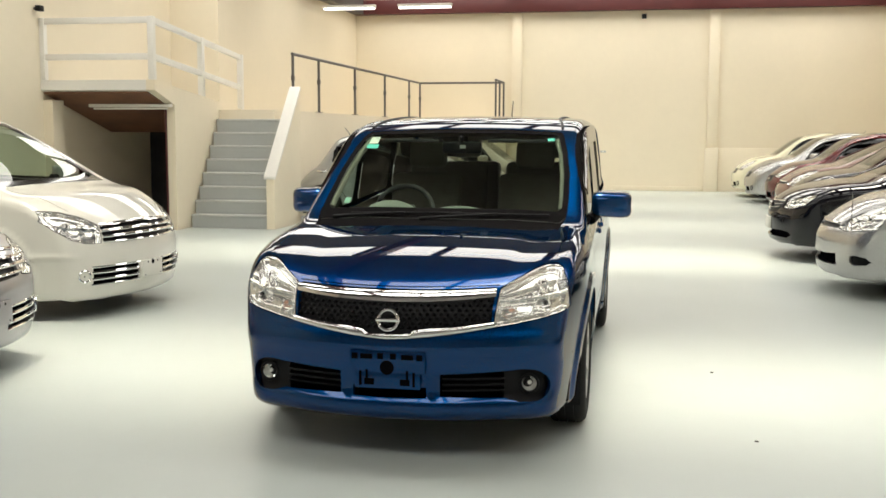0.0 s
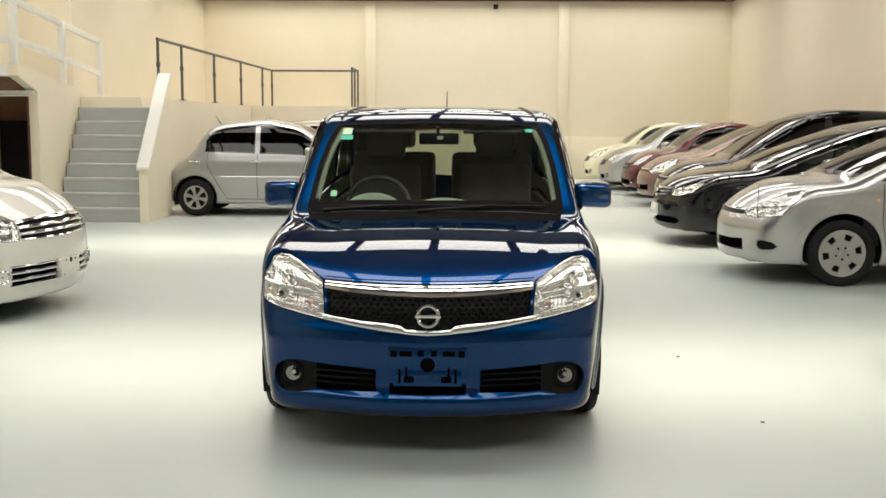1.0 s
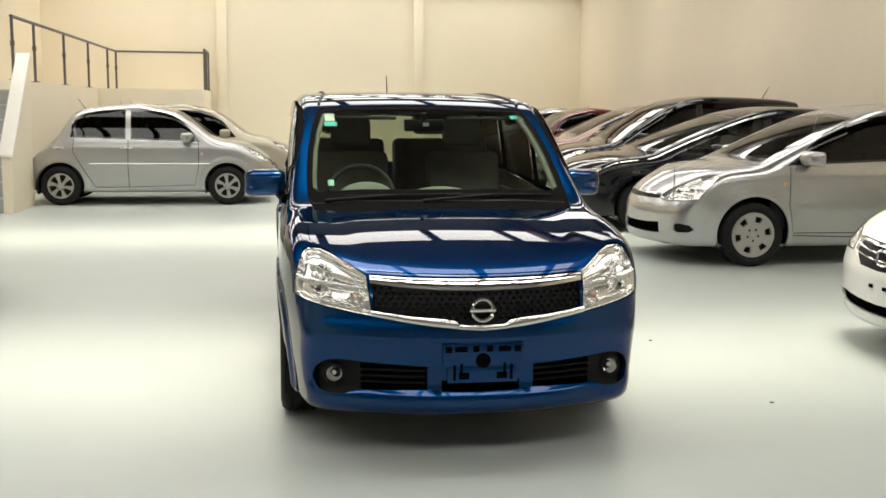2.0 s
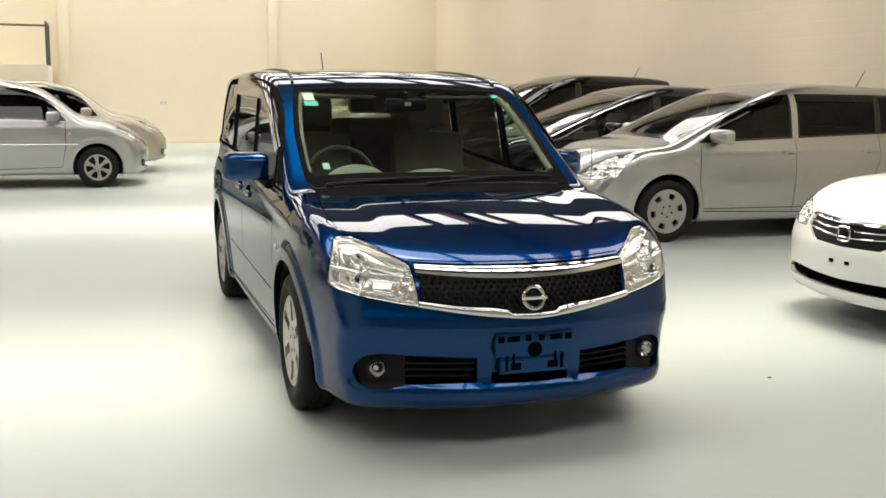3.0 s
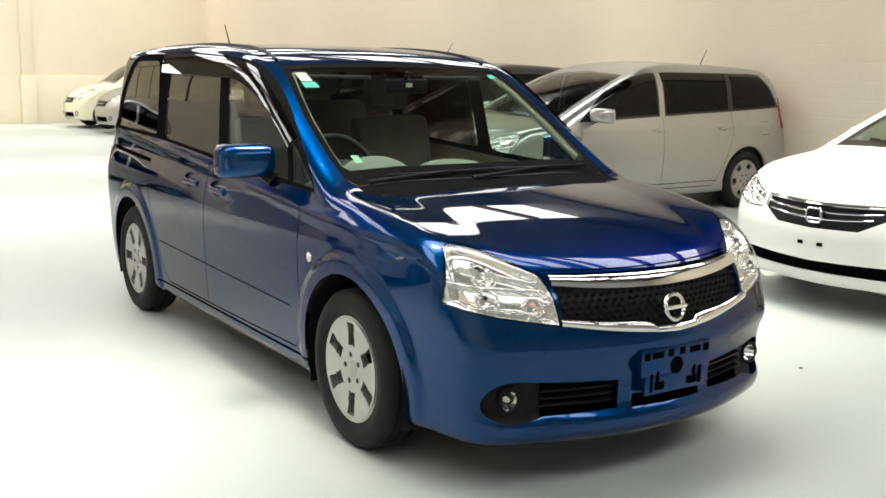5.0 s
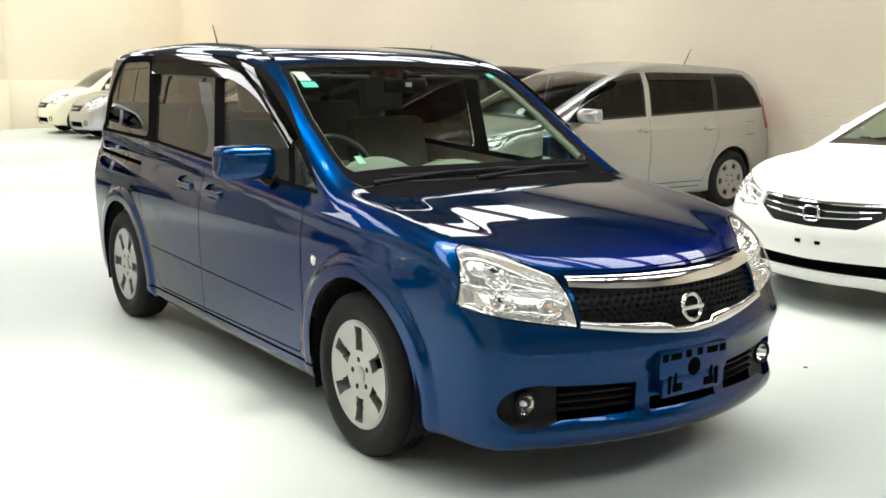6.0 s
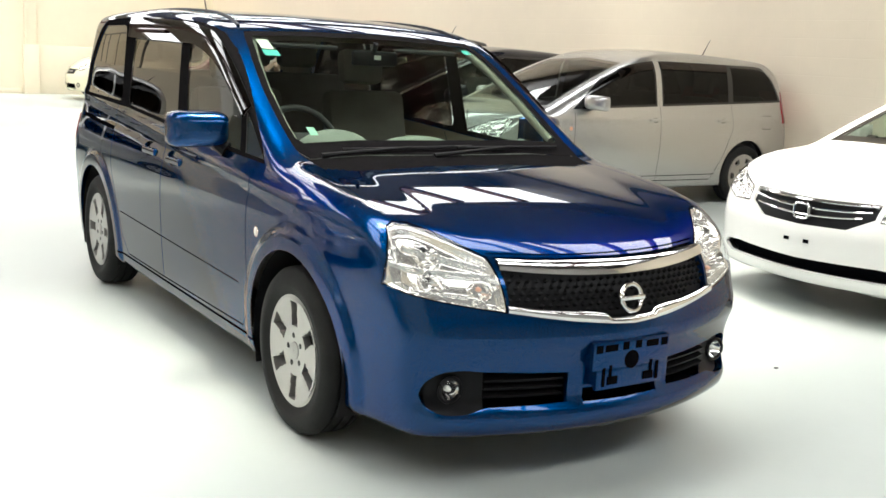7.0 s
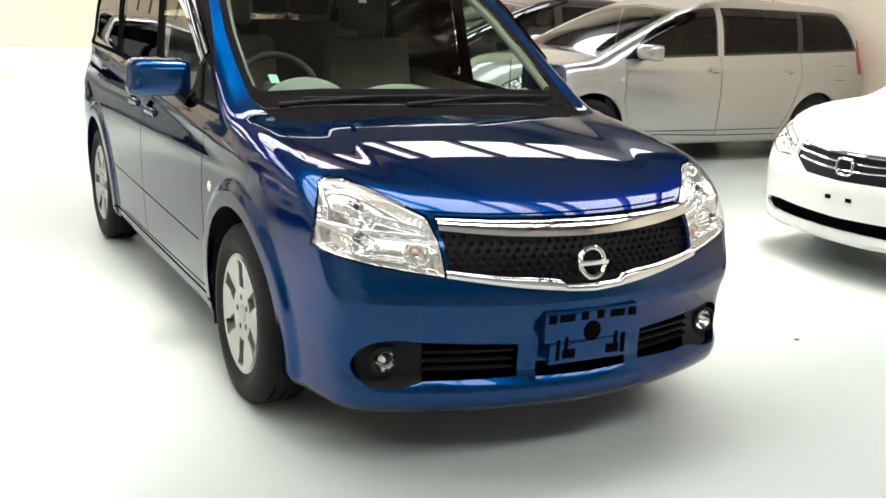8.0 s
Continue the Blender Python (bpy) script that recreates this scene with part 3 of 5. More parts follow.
def skin(name, shell, polys, material, parent, push=0.0, lip=0.0, mirrored=True, keep=None, label="", only=0, tilt=0.0):
    """One mesh out of faces of the half skin: pushed along the normal, mirrored, with returned edges lip deep. only: 1 or -1 for one side."""
    index, verts, faces = {}, [], []
    for poly in polys:
        if keep and not keep(poly):
            continue
        ids = []
        for p in poly:
            key = (round(p[0], 5), round(p[1], 5), round(p[2], 5))
            if key not in index:
                index[key] = len(verts)
                verts.append(p)
            ids.append(index[key])
        ids = [v for i, v in enumerate(ids) if v != ids[i - 1]]
        if len(ids) > 2:
            faces.append(ids)
    if not verts:
        return None
    v = np.array(verts, float)
    n = shell.normal(v)
    n[v[:, 0] < 1e-6, 0] = 0
    v = v + push * n
    if tilt:  # a part that leans outwards at its foot
        n = n + np.array([0, 0, tilt])
        n /= np.linalg.norm(n, axis=1, keepdims=True)
    rim = []
    if lip:
        count = collections.Counter()
        for f in faces:
            for i in range(len(f)):
                count[tuple(sorted((f[i], f[i - 1])))] += 1
        for f in faces:
            for i in range(len(f)):
                a, b = f[i - 1], f[i]
                if count[tuple(sorted((a, b)))] == 1 and not (v[a, 0] < 1e-5 and v[b, 0] < 1e-5):
                    rim.append((a, b))
    turned = []
    vl, nl = v.tolist(), n.tolist()
    for f in faces:
        # counter-clockwise seen from outside
        s_ = [0.0, 0.0, 0.0]
        for i in range(len(f)):
            p, q = vl[f[i - 1]], vl[f[i]]
            s_[0] += (p[1] - q[1]) * (p[2] + q[2])
            s_[1] += (p[2] - q[2]) * (p[0] + q[0])
            s_[2] += (p[0] - q[0]) * (p[1] + q[1])
        turned.append(sum(s_[c] * sum(nl[i][c] for i in f) for c in range(3)) > 0)
    allv, corner, allf = [], [], []
    for side in ((1, -1) if mirrored and not only else (only or 1,)):
        base = len(allv)
        flip = np.array([side, 1, 1])
        allv += list(v * flip)
        nf = n * flip
        for f, out in zip(faces, turned):
            order = f if out == (side == 1) else f[::-1]
            # the two halves share the vertices of the middle line
            allf.append([i if base and vl[i][0] < 1e-6 else base + i for i in order])
            corner += [nf[i] for i in order]
        inner = {}
        for a, b in rim:
            for i in (a, b):
                if i not in inner:
                    inner[i] = len(allv)
                    allv.append((v[i] - lip * n[i]) * flip)
            nn = np.cross(v[a] - v[b], v[a] - lip * n[a] - v[b])
            nn = nn / max(np.linalg.norm(nn), 1e-9) * flip
            k = [i if base and vl[i][0] < 1e-6 else base + i for i in (b, a)] + [inner[a], inner[b]]
            allf.append(k if side == 1 else k[::-1])
            corner += [nn] * 4
    return link_mesh(name, allv, allf, material, parent, label=label, corners=corner)


def ribbon(points, width):
    """The outline of a thin band along a run of points."""
    left, right = [], []
    for i, (x, y) in enumerate(points):
        ax, ay = points[max(i - 1, 0)]
        bx, by = points[min(i + 1, len(points) - 1)]
        dx, dy = bx - ax, by - ay
        k = width / 2 / math.hypot(dx, dy)
        left.append((x - dy * k, y + dx * k))
        right.append((x + dy * k, y - dx * k))
    return left + right[::-1]


def bend(pts, n=4):
    """More points on a smooth run through pts."""
    out = []
    for i in range(len(pts) - 1):
        p0, p1, p2, p3 = pts[max(i - 1, 0)], pts[i], pts[i + 1], pts[min(i + 2, len(pts) - 1)]
        for k in range(n):
            t = k / n
            out.append(tuple(0.5 * (2 * p1[c] + (p2[c] - p0[c]) * t + (2 * p0[c] - 5 * p1[c] + 4 * p2[c] - p3[c]) * t * t + (3 * p1[c] - p0[c] - 3 * p2[c] + p3[c]) * t**3) for c in (0, 1)))
    return out + [pts[-1]]


def circle(cy, cz, r, n=40, flat=None):
    pts = [(cy + r * math.cos(2 * math.pi * k / n), cz + r * math.sin(2 * math.pi * k / n)) for k in range(n)]
    return pts


FACING = {
    "front": lambda c, n: c.y < 2.4 and abs(n.y) > 0.12,
    "side": lambda c, n: abs(n.x) > 0.11,
    "top": lambda c, n: abs(n.z) > 0.3,
    "rear": lambda c, n: c.y > 3.0 and abs(n.y) > 0.2,
}


def wheel(style, R=0.315, rim=0.205, width=0.195):
    """A wheel with its outer face to +x, hub at the origin."""
    w = empty("wheel")
    h = width / 2
    prof = [(-h * 0.75, rim - 0.005), (-h * 0.98, rim + 0.03), (-h, (R + rim) / 2), (-h * 0.92, R - 0.02), (-h * 0.72, R - 0.003)]
    for g in (-0.45, 0.0, 0.45):
        prof += [(h * (g - 0.06), R), (h * (g - 0.05), R - 0.008), (h * (g + 0.05), R - 0.008), (h * (g + 0.06), R)]
    prof += [(h * 0.72, R - 0.003), (h * 0.92, R - 0.02), (h, (R + rim) / 2), (h * 0.99, rim + 0.035), (h * 0.93, rim + 0.03), (h * 0.90, rim + 0.008), (h * 0.75, rim - 0.005)]
    part("tyre", revolve(prof, 56), M["tyre"], w, sharp=50)
    rimob = part("rim", revolve([(h * 0.80, rim + 0.004), (h * 0.86, rim + 0.004), (h * 0.86, rim - 0.008), (h * 0.72, rim - 0.016), (-h * 0.2, rim - 0.03), (-h * 0.7, rim - 0.01), (-h * 0.7, rim)], 48), M["alloy"], w)
    part("brake_shadow", revolve([(h * 0.30, 0.001), (h * 0.30, rim - 0.02)], 32), M["black"], w)
    # wheel face as a polar grid with openings
    slots, kind = style
    bm = bmesh.new()
    nr, na = 13, 120
    radii = [0.028 + (rim - 0.006 - 0.028) * i / nr for i in range(nr + 1)]

    def opening(r, a):
        u = (a / (2 * math.pi) * slots) % 1
        k = r / rim
        if kind == "slot":  # short radial slots
            return 0.44 < k < 0.93 and abs(u - 0.5) * 2 * math.pi / slots * r < 0.021 + 0.006 * k
        if kind == "spoke":
            return 0.34 < k < 0.92 and abs(u - 0.5) < 0.33 - 0.1 * (1 - k)
        return 0.60 < k < 0.86 and abs(u - 0.5) < 0.20

    def height(r):
        k = r / rim
        return h * (0.86 - 0.10 * (1 - k) ** 1.2 + 0.05 * math.exp(-((k - 0.95) / 0.06) ** 2))

    grid = {}
    for i, r in enumerate(radii):
        for j in range(na):
            a = 2 * math.pi * j / na
            grid[i, j] = (height(r), r * math.cos(a), r * math.sin(a))
    cells = [(i, j) for i in range(nr) for j in range(na) if not opening((radii[i] + radii[i + 1]) / 2, 2 * math.pi * (j + 0.5) / na)]
    cs = set(cells)
    vd, vb = {}, {}

    def fv(k):
        if k not in vd:
            vd[k] = bm.verts.new(grid[k])
        return vd[k]

    def bv(k):
        if k not in vb:
            x, y, z = grid[k]
            vb[k] = bm.verts.new((x - 0.028, y, z))
        return vb[k]

    for i, j in cells:
        j2 = (j + 1) % na
        bm.faces.new((fv((i, j)), fv((i + 1, j)), fv((i + 1, j2)), fv((i, j2))))
        for (di, dj), (p, q) in (((1, 0), ((i + 1, j), (i + 1, j2))), ((-1, 0), ((i, j2), (i, j))), ((0, 1), ((i + 1, j2), (i, j2))), ((0, -1), ((i, j), (i + 1, j)))):
            nb = (i + di, (j + dj) % na)
            if nb not in cs and 0 <= nb[0] < nr:
                bm.faces.new((fv(p), fv(q), bv(q), bv(p)))
    face = part("wheel_cover", bm, M["alloy"], w, sharp=40)
    part("hub_cap", revolve([(h * 0.70, 0.034), (h * 0.80, 0.033), (h * 0.83, 0.026), (h * 0.84, 0.001)], 24), M["alloy"], w)
    for k in range(5):
        a = 2 * math.pi * k / 5 + 0.3
        r = 0.057
        bm = revolve([(h * 0.66, 0.012), (h * 0.80, 0.011), (h * 0.80, 0.001)], 10)
        for v in bm.verts:
            v.co.y += r * math.cos(a)
            v.co.z += r * math.sin(a)
        part("wheel_nut", bm, M["black"], w)
    return w


WHEELS = {}


def put_wheel(parent, style, x, y, R=0.315, rim=0.205, turn=0.0):
    """A part of the car, with its own pieces below it."""
    key = (style, R, rim)
    if key not in WHEELS:
        w = wheel(style, R, rim)
        kids = [(c.name.split(".")[0], c.data) for c in w.children]
        for c in list(w.children):
            bpy.data.objects.remove(c)
        bpy.data.objects.remove(w)
        WHEELS[key] = kids
    side = 1 if x > 0 else -1
    m = pose(x, y, R, 0, 0, 0 if side > 0 else 180) @ pose(0, 0, 0, turn * side)
    tyre = None
    for name, data in WHEELS[key]:
        if name == "tyre":
            tyre = new("wheel", data)
            tyre.parent = parent
            tyre.matrix_local = m
    for name, data in WHEELS[key]:
        if name != "tyre":
            o = new(name, data)
            o.parent = tyre
    return tyre


def clip_z(polys, z):
    return [p for p in polys if max(q[2] for q in p) > z]


def dome(bm, c, r, d, n=20):
    """A shallow round cap facing -y."""
    rings = []
    for k in range(5):
        a = math.pi / 2 * k / 4
        rings.append([bm.verts.new((c[0] + r * math.cos(a) * math.cos(2 * math.pi * j / n), c[1] - d * math.sin(a), c[2] + r * math.cos(a) * math.sin(2 * math.pi * j / n))) for j in range(n)] if k < 4 else [bm.verts.new((c[0], c[1] - d, c[2]))])
    for q, w in zip(rings, rings[1:]):
        for j in range(n):
            if len(w) > 1:
                bm.faces.new((q[j], q[(j + 1) % n], w[(j + 1) % n], w[j]))
            else:
                bm.faces.new((q[j], q[(j + 1) % n], w[0]))
    return bm


def bowl(bm, c, r, d, n=24):
    """A round reflector opening to -y."""
    rings = []
    for k in range(6):
        t = k / 5
        rings.append([bm.verts.new((c[0] + r * t * math.cos(2 * math.pi * j / n) + 1e-4 * (k == 0) * j, c[1] + d * (1 - t * t), c[2] + r * t * math.sin(2 * math.pi * j / n))) for j in range(n)] if k else [bm.verts.new((c[0], c[1] + d, c[2]))])
    for q, w in zip(rings, rings[1:]):
        for j in range(n):
            if len(q) == 1:
                bm.faces.new((q[0], w[(j + 1) % n], w[j]))
            else:
                bm.faces.new((q[j], w[j], w[(j + 1) % n], q[(j + 1) % n])[::-1])
    return bm


def headlamp(car, shell, poly, lamps, ribs, cell=0.005, deep=0.034, flutes=0.0008, rim=0.0025):
    """Moulded reflector behind a lens: a dished tray with round bowls, raised ribs, flutes and bulbs, one for each side."""
    us, ws = [p[0] for p in poly], [p[1] for p in poly]
    nx, nz = int((max(us) - min(us)) / cell) + 2, int((max(ws) - min(ws)) / cell) + 2
    X, Z = np.meshgrid(min(us) + cell * np.arange(nx), min(ws) + cell * np.arange(nz), indexing="ij")
    a, b = np.full(X.shape, -0.6), np.full(X.shape, 1.3)
    for _ in range(30):
        m = (a + b) / 2
        out = shell(np.stack([X, m, Z], -1)) > 0
        a, b = np.where(out, m, a), np.where(out, b, m)
    P = np.stack([X, a, Z], -1)
    inside = np.array([[inside_poly(poly, X[i, k], Z[i, k]) for k in range(nz)] for i in range(nx)]) & (a < 1.2)
    dist = np.full(X.shape, 9.0)
    for (x1, z1), (x2, z2) in zip(poly, poly[1:] + poly[:1]):
        t = np.clip(((X - x1) * (x2 - x1) + (Z - z1) * (z2 - z1)) / ((x2 - x1) ** 2 + (z2 - z1) ** 2), 0, 1)
        dist = np.minimum(dist, np.hypot(X - x1 - t * (x2 - x1), Z - z1 - t * (z2 - z1)))
    inside |= (dist < 0.008) & (a < 1.2)
    depth = 0.004 + deep * step(0, 0.020, dist) + flutes * np.sin(X * 330) * step(0.0, 0.02, dist)
    depth = np.where(np.array([[inside_poly(poly, X[i, k], Z[i, k]) for k in range(nz)] for i in range(nx)]), depth, 0.007)
    for x, z, r in lamps:
        q = ((X - x) ** 2 + (Z - z) ** 2) / r**2
        depth = np.where(q < 1, deep * 0.5 + 0.004 + 0.030 * (1 - q), depth)
        depth = depth - np.where(np.abs(np.sqrt(q) - 1) < 0.10, 0.006, 0)
    for x1, z1, x2, z2, half in ribs:
        line = z1 + (z2 - z1) * (X - x1) / (x2 - x1)
        on = np.exp(-(((Z - line) / half) ** 2)) * ((X > min(x1, x2)) & (X < max(x1, x2)))
        depth = depth * (1 - 0.72 * on)
    P = P - shell.normal(P) * depth[..., None]
    for side in (1, -1):
        ids, verts, faces = {}, [], []
        for i in range(nx):
            for k in range(nz):
                if inside[i, k]:
                    ids[i, k] = len(verts)
                    verts.append((side * P[i, k, 0], P[i, k, 1], P[i, k, 2]))
        for i, k in ids:
            f = [(i, k), (i + 1, k), (i + 1, k + 1), (i, k + 1)]
            if all(c in ids for c in f):
                faces.append([ids[c] for c in (f if side == 1 else f[::-1])])
        tray = link_mesh("lamp_reflector", verts, faces, M["lamp_mirror"], car, label="bright silver headlight reflector")
        for x, z, r in lamps:
            q = shell.on(x, z)
            part("bulb", dome(bmesh.new(), (side * q.x, q.y + deep * 0.5 + 0.016, q.z), r * 0.26, 0.020, 12), M["amber"] if x < 0.56 and len(lamps) == 3 else M["gloss_black"], tray)
        if rim:
            loop = []
            for (x1, z1), (x2, z2) in zip(poly, poly[1:] + poly[:1]):
                n = max(1, int(math.hypot(x2 - x1, z2 - z1) / 0.02))
                loop += [shell.on(x1 + (x2 - x1) * j / n, z1 + (z2 - z1) * j / n) for j in range(n)]
            loop = [(side * q.x, q.y + 0.001, q.z) for q in loop if q.y < 1.2]
            part("lens_seal", tube(loop + loop[:1], rim, 6, cap=False), M["gap"], car)


def mirror_pod(car, side, at, size, material, stalk):
    """A door mirror: rounded shell, glass on its rear, black stalk."""
    x, y, z = at
    w, d, hgt = size
    bm = bmesh.new()
    bmesh.ops.create_uvsphere(bm, u_segments=36, v_segments=20, radius=1)
    for v in bm.verts:
        p = v.co.normalized()
        k = (abs(p.x) ** 4.5 + abs(p.z) ** 4.5 + abs(p.y) ** 2.6) ** (1 / 3.6)
        px, py, pz = p.x / k, p.y / k, p.z / k
        py = py * (0.35 if py > 0 else 0.72 - 0.12 * px) + 0.15
        grow = 1 - 0.10 * (px < 0) * px * px
        v.co = Vector((side * (x + w / 2 * px), y + d * py + 0.16 * px * w, z + hgt / 2 * pz * grow - 0.006 * px))
    pod = part("door_mirror", bm, material, car, sharp=60)
    part("mirror_glass", boxes((*sorted((side * (x - w * 0.44), side * (x + w * 0.44))), y + d * 0.50, y + d * 0.50 + 0.006, z - hgt * 0.42, z + hgt * 0.42), bevel=0.003), M["chrome"], pod)
    part("mirror_stalk", tube([(side * stalk[0], stalk[1], stalk[2]), (side * (x - w * 0.3), y, z - hgt * 0.30)], [0.035, 0.028]), M["black"], pod)


def seat(car, x, y, z, material, w=0.50, back=0.62, head=True):
    bm = bmesh.new()
    box(bm, x - w / 2, x + w / 2, y - 0.25, y + 0.25, z, z + 0.16, bevel=0.05)
    s = part("seat", bm, material, car)
    bm = bmesh.new()
    box(bm, x - w / 2 + 0.01, x + w / 2 - 0.01, -0.065, 0.065, 0, back, bevel=0.045, m=Matrix.Translation((0, y + 0.22, z + 0.10)) @ Matrix.Rotation(radians(-14), 4, "X"))
    part("seat_back", bm, material, s)
    if head:
        bm = bmesh.new()
        box(bm, x - 0.13, x + 0.13, -0.05, 0.05, 0, 0.19, bevel=0.04, m=Matrix.Translation((0, y + 0.22 + 0.165 * back / 0.62, z + 0.12 + back)) @ Matrix.Rotation(radians(-10), 4, "X"))
        part("headrest", bm, material, s)


def rounded(poly, n=3):
    """The same outline with its corners cut round."""
    out = []
    k = len(poly)
    for i in range(k):
        p, c, q = poly[i - 1], poly[i], poly[(i + 1) % k]
        la, lb = math.dist(p, c), math.dist(q, c)
        r = min(0.35 * min(la, lb), 0.05)
        a = (c[0] + (p[0] - c[0]) * r / la, c[1] + (p[1] - c[1]) * r / la)
        b = (c[0] + (q[0] - c[0]) * r / lb, c[1] + (q[1] - c[1]) * r / lb)
        for j in range(n + 1):
            t = j / n
            out.append(tuple((1 - t) ** 2 * a[e] + 2 * t * (1 - t) * c[e] + t * t * b[e] for e in (0, 1)))
    return out


def pieces(polys):
    """The connected pieces of a run of faces, largest first."""
    root = {}

    def find(a):
        while root[a] != a:
            root[a] = root[root[a]]
            a = root[a]
        return a

    keys = [[(round(q[0], 5), round(q[1], 5), round(q[2], 5)) for q in p] for p in polys]
    edges = {}
    for f, ks in enumerate(keys):
        root[f] = f
        for a, b in zip(ks, ks[1:] + ks[:1]):
            if a != b:
                other = edges.setdefault((min(a, b), max(a, b)), f)
                root[find(f)] = find(other)
    found = {}
    for f, p in enumerate(polys):
        found.setdefault(find(f), []).append(p)
    return sorted(found.values(), key=len, reverse=True)


def build_car(name, spec, m, label, body, h=0.05, group=""):
    """Skin, glass, lamps, wheels and a plain cabin. spec holds the outlines in the car's own metres."""
    car = tagged(empty(name, m), label, "car", group)
    shell = Shell(spec)
    regions = []
    if h < 0.03:  # clean edges along the wheel-arch flares
        for grow in (0.097, 0.071, 0.043):
            for ay, az, r, _ in spec["arches"]:
                regions.append((f"arch_flare#{grow}{ay}", "side", circle(ay, az, r + grow, 56), lambda c, n: abs(n.x) > 0.3 and c.z < 0.85))
    for rname, view, poly, kind in spec["regions"]:
        regions.append((rname, view, poly, FACING[view]))
    for ay, az, r, _ in spec["arches"]:
        regions.append(("arch", "side", circle(ay, az, r, 44), lambda c, n: abs(n.x) > 0.05 and c.z < 0.85))
    got = carve(shell, regions, h)
    middle_done = False
    for piece in pieces(got["body"]):
        low = min(q[2] for p in piece for q in p)
        ys = [p[0][1] for p in piece]
        if min(q[0] for p in piece for q in p) < 0.01:
            name_ = ("hood" if max(ys) < 1.4 and low > 0.55 else "roof_panel" if low > 1.2 else "body_panel") if middle_done else "body"
            middle_done = True
            skin(name_, shell, piece, M[body], car, lip=0.022)
        else:
            name_ = "side_panel" if len(piece) < 60 or max(ys) - min(ys) > 1.6 else "door"
            for side in (1, -1):
                skin(name_, shell, piece, M[body], car, lip=0.022, only=side)
    kinds = {r[0]: r[3] for r in spec["regions"]}
    for rname, polys in got.items():
        if rname in ("body", "arch"):
            continue
        material, push, lip = kinds.get(rname, (body, 0.0, 0.0))
        pname = rname.split("#")[0]
        apart = min(q[0] for p in polys for q in p) > 0.01
        for side, run in [(sd, r) for r in (pieces(polys) if pname == "arch_flare" else [polys]) for sd in ((1, -1) if apart else (0,))]:
            one = skin(pname, shell, run, M[material], car, push=push, lip=lip, only=side, tilt=0.45 if pname == "weather_shield" else 0.0)
            if M[material] in (M["screen"], M["privacy"], M["dark_glass"], M["side_glass"], M["rear_glass"], M["lens"]) and one:
                one.visible_shadow = False
    # wheel wells and underside
    for ay, az, r, _ in spec["arches"]:
        for x0, x1 in ((-0.82, -0.45), (0.82, 0.45)):
            bm = bmesh.new()
            ring = [[bm.verts.new((x, ay + (r + 0.012) * math.cos(a), az + (r + 0.012) * math.sin(a))) for a in [math.pi * k / 24 for k in range(-3, 28)]] for x in (x0, x1)]
            for k in range(len(ring[0]) - 1):
                bm.faces.new((ring[0][k], ring[0][k + 1], ring[1][k + 1], ring[1][k]))
            bm.faces.new(ring[1])
            part("wheel_well", bm, M["black"], car)
    L = spec["length"]
    part("underbody", boxes((-0.70, 0.70, 0.30, L - 0.25, spec.get("floor", 0.19) + 0.02, 0.34), bevel=0.03), M["black"], car)
    for ay, az, r, _ in spec["arches"]:
        for side in (-1, 1):
            put_wheel(car, spec["wheel"], side * spec["track"], ay, spec.get("R", 0.31), spec.get("rim", 0.2), turn=random.uniform(0, 70))
    return car, shell, got


def cabin(car, shell, got, y0, y1, belt, dark=True):
    """Inner lining, floor, dash and seats behind the glass."""
    lining = M["dark_cabin"] if dark else M["trim"]
    skin("cabin_lining", shell, [p for p in got["body"] if min(q[2] for q in p) > belt - 0.12 and y0 - 0.1 < p[0][1] < y1], lining, car, push=-0.03)
    w = float(shell.plan(2.2)) - 0.12
    part("cabin_floor", boxes((-w, w, y0 + 0.2, y1 - 0.1, 0.36, 0.42), bevel=0.01), M["dark_cabin"], car)
    for x in (-w, w):
        part("door_lining", boxes((x - 0.015, x + 0.015, y0 + 0.2, y1 - 0.3, 0.42, belt - 0.05), bevel=0.006), lining, car)
    return w


# ---- the blue people carrier in the middle ----
def window_regions(surround, panes, visor=None):
    rows = [("window_surround", "side", surround, ("seal", -0.002, 0.0))]
    for i, (poly, material) in enumerate(panes):
        rows.append((f"side_window#{i}", "side", poly, (material, -0.006, 0.004)))
    if visor:
        rows.append(("weather_shield", "side", visor, ("smoke", 0.012, 0.010)))
    return rows


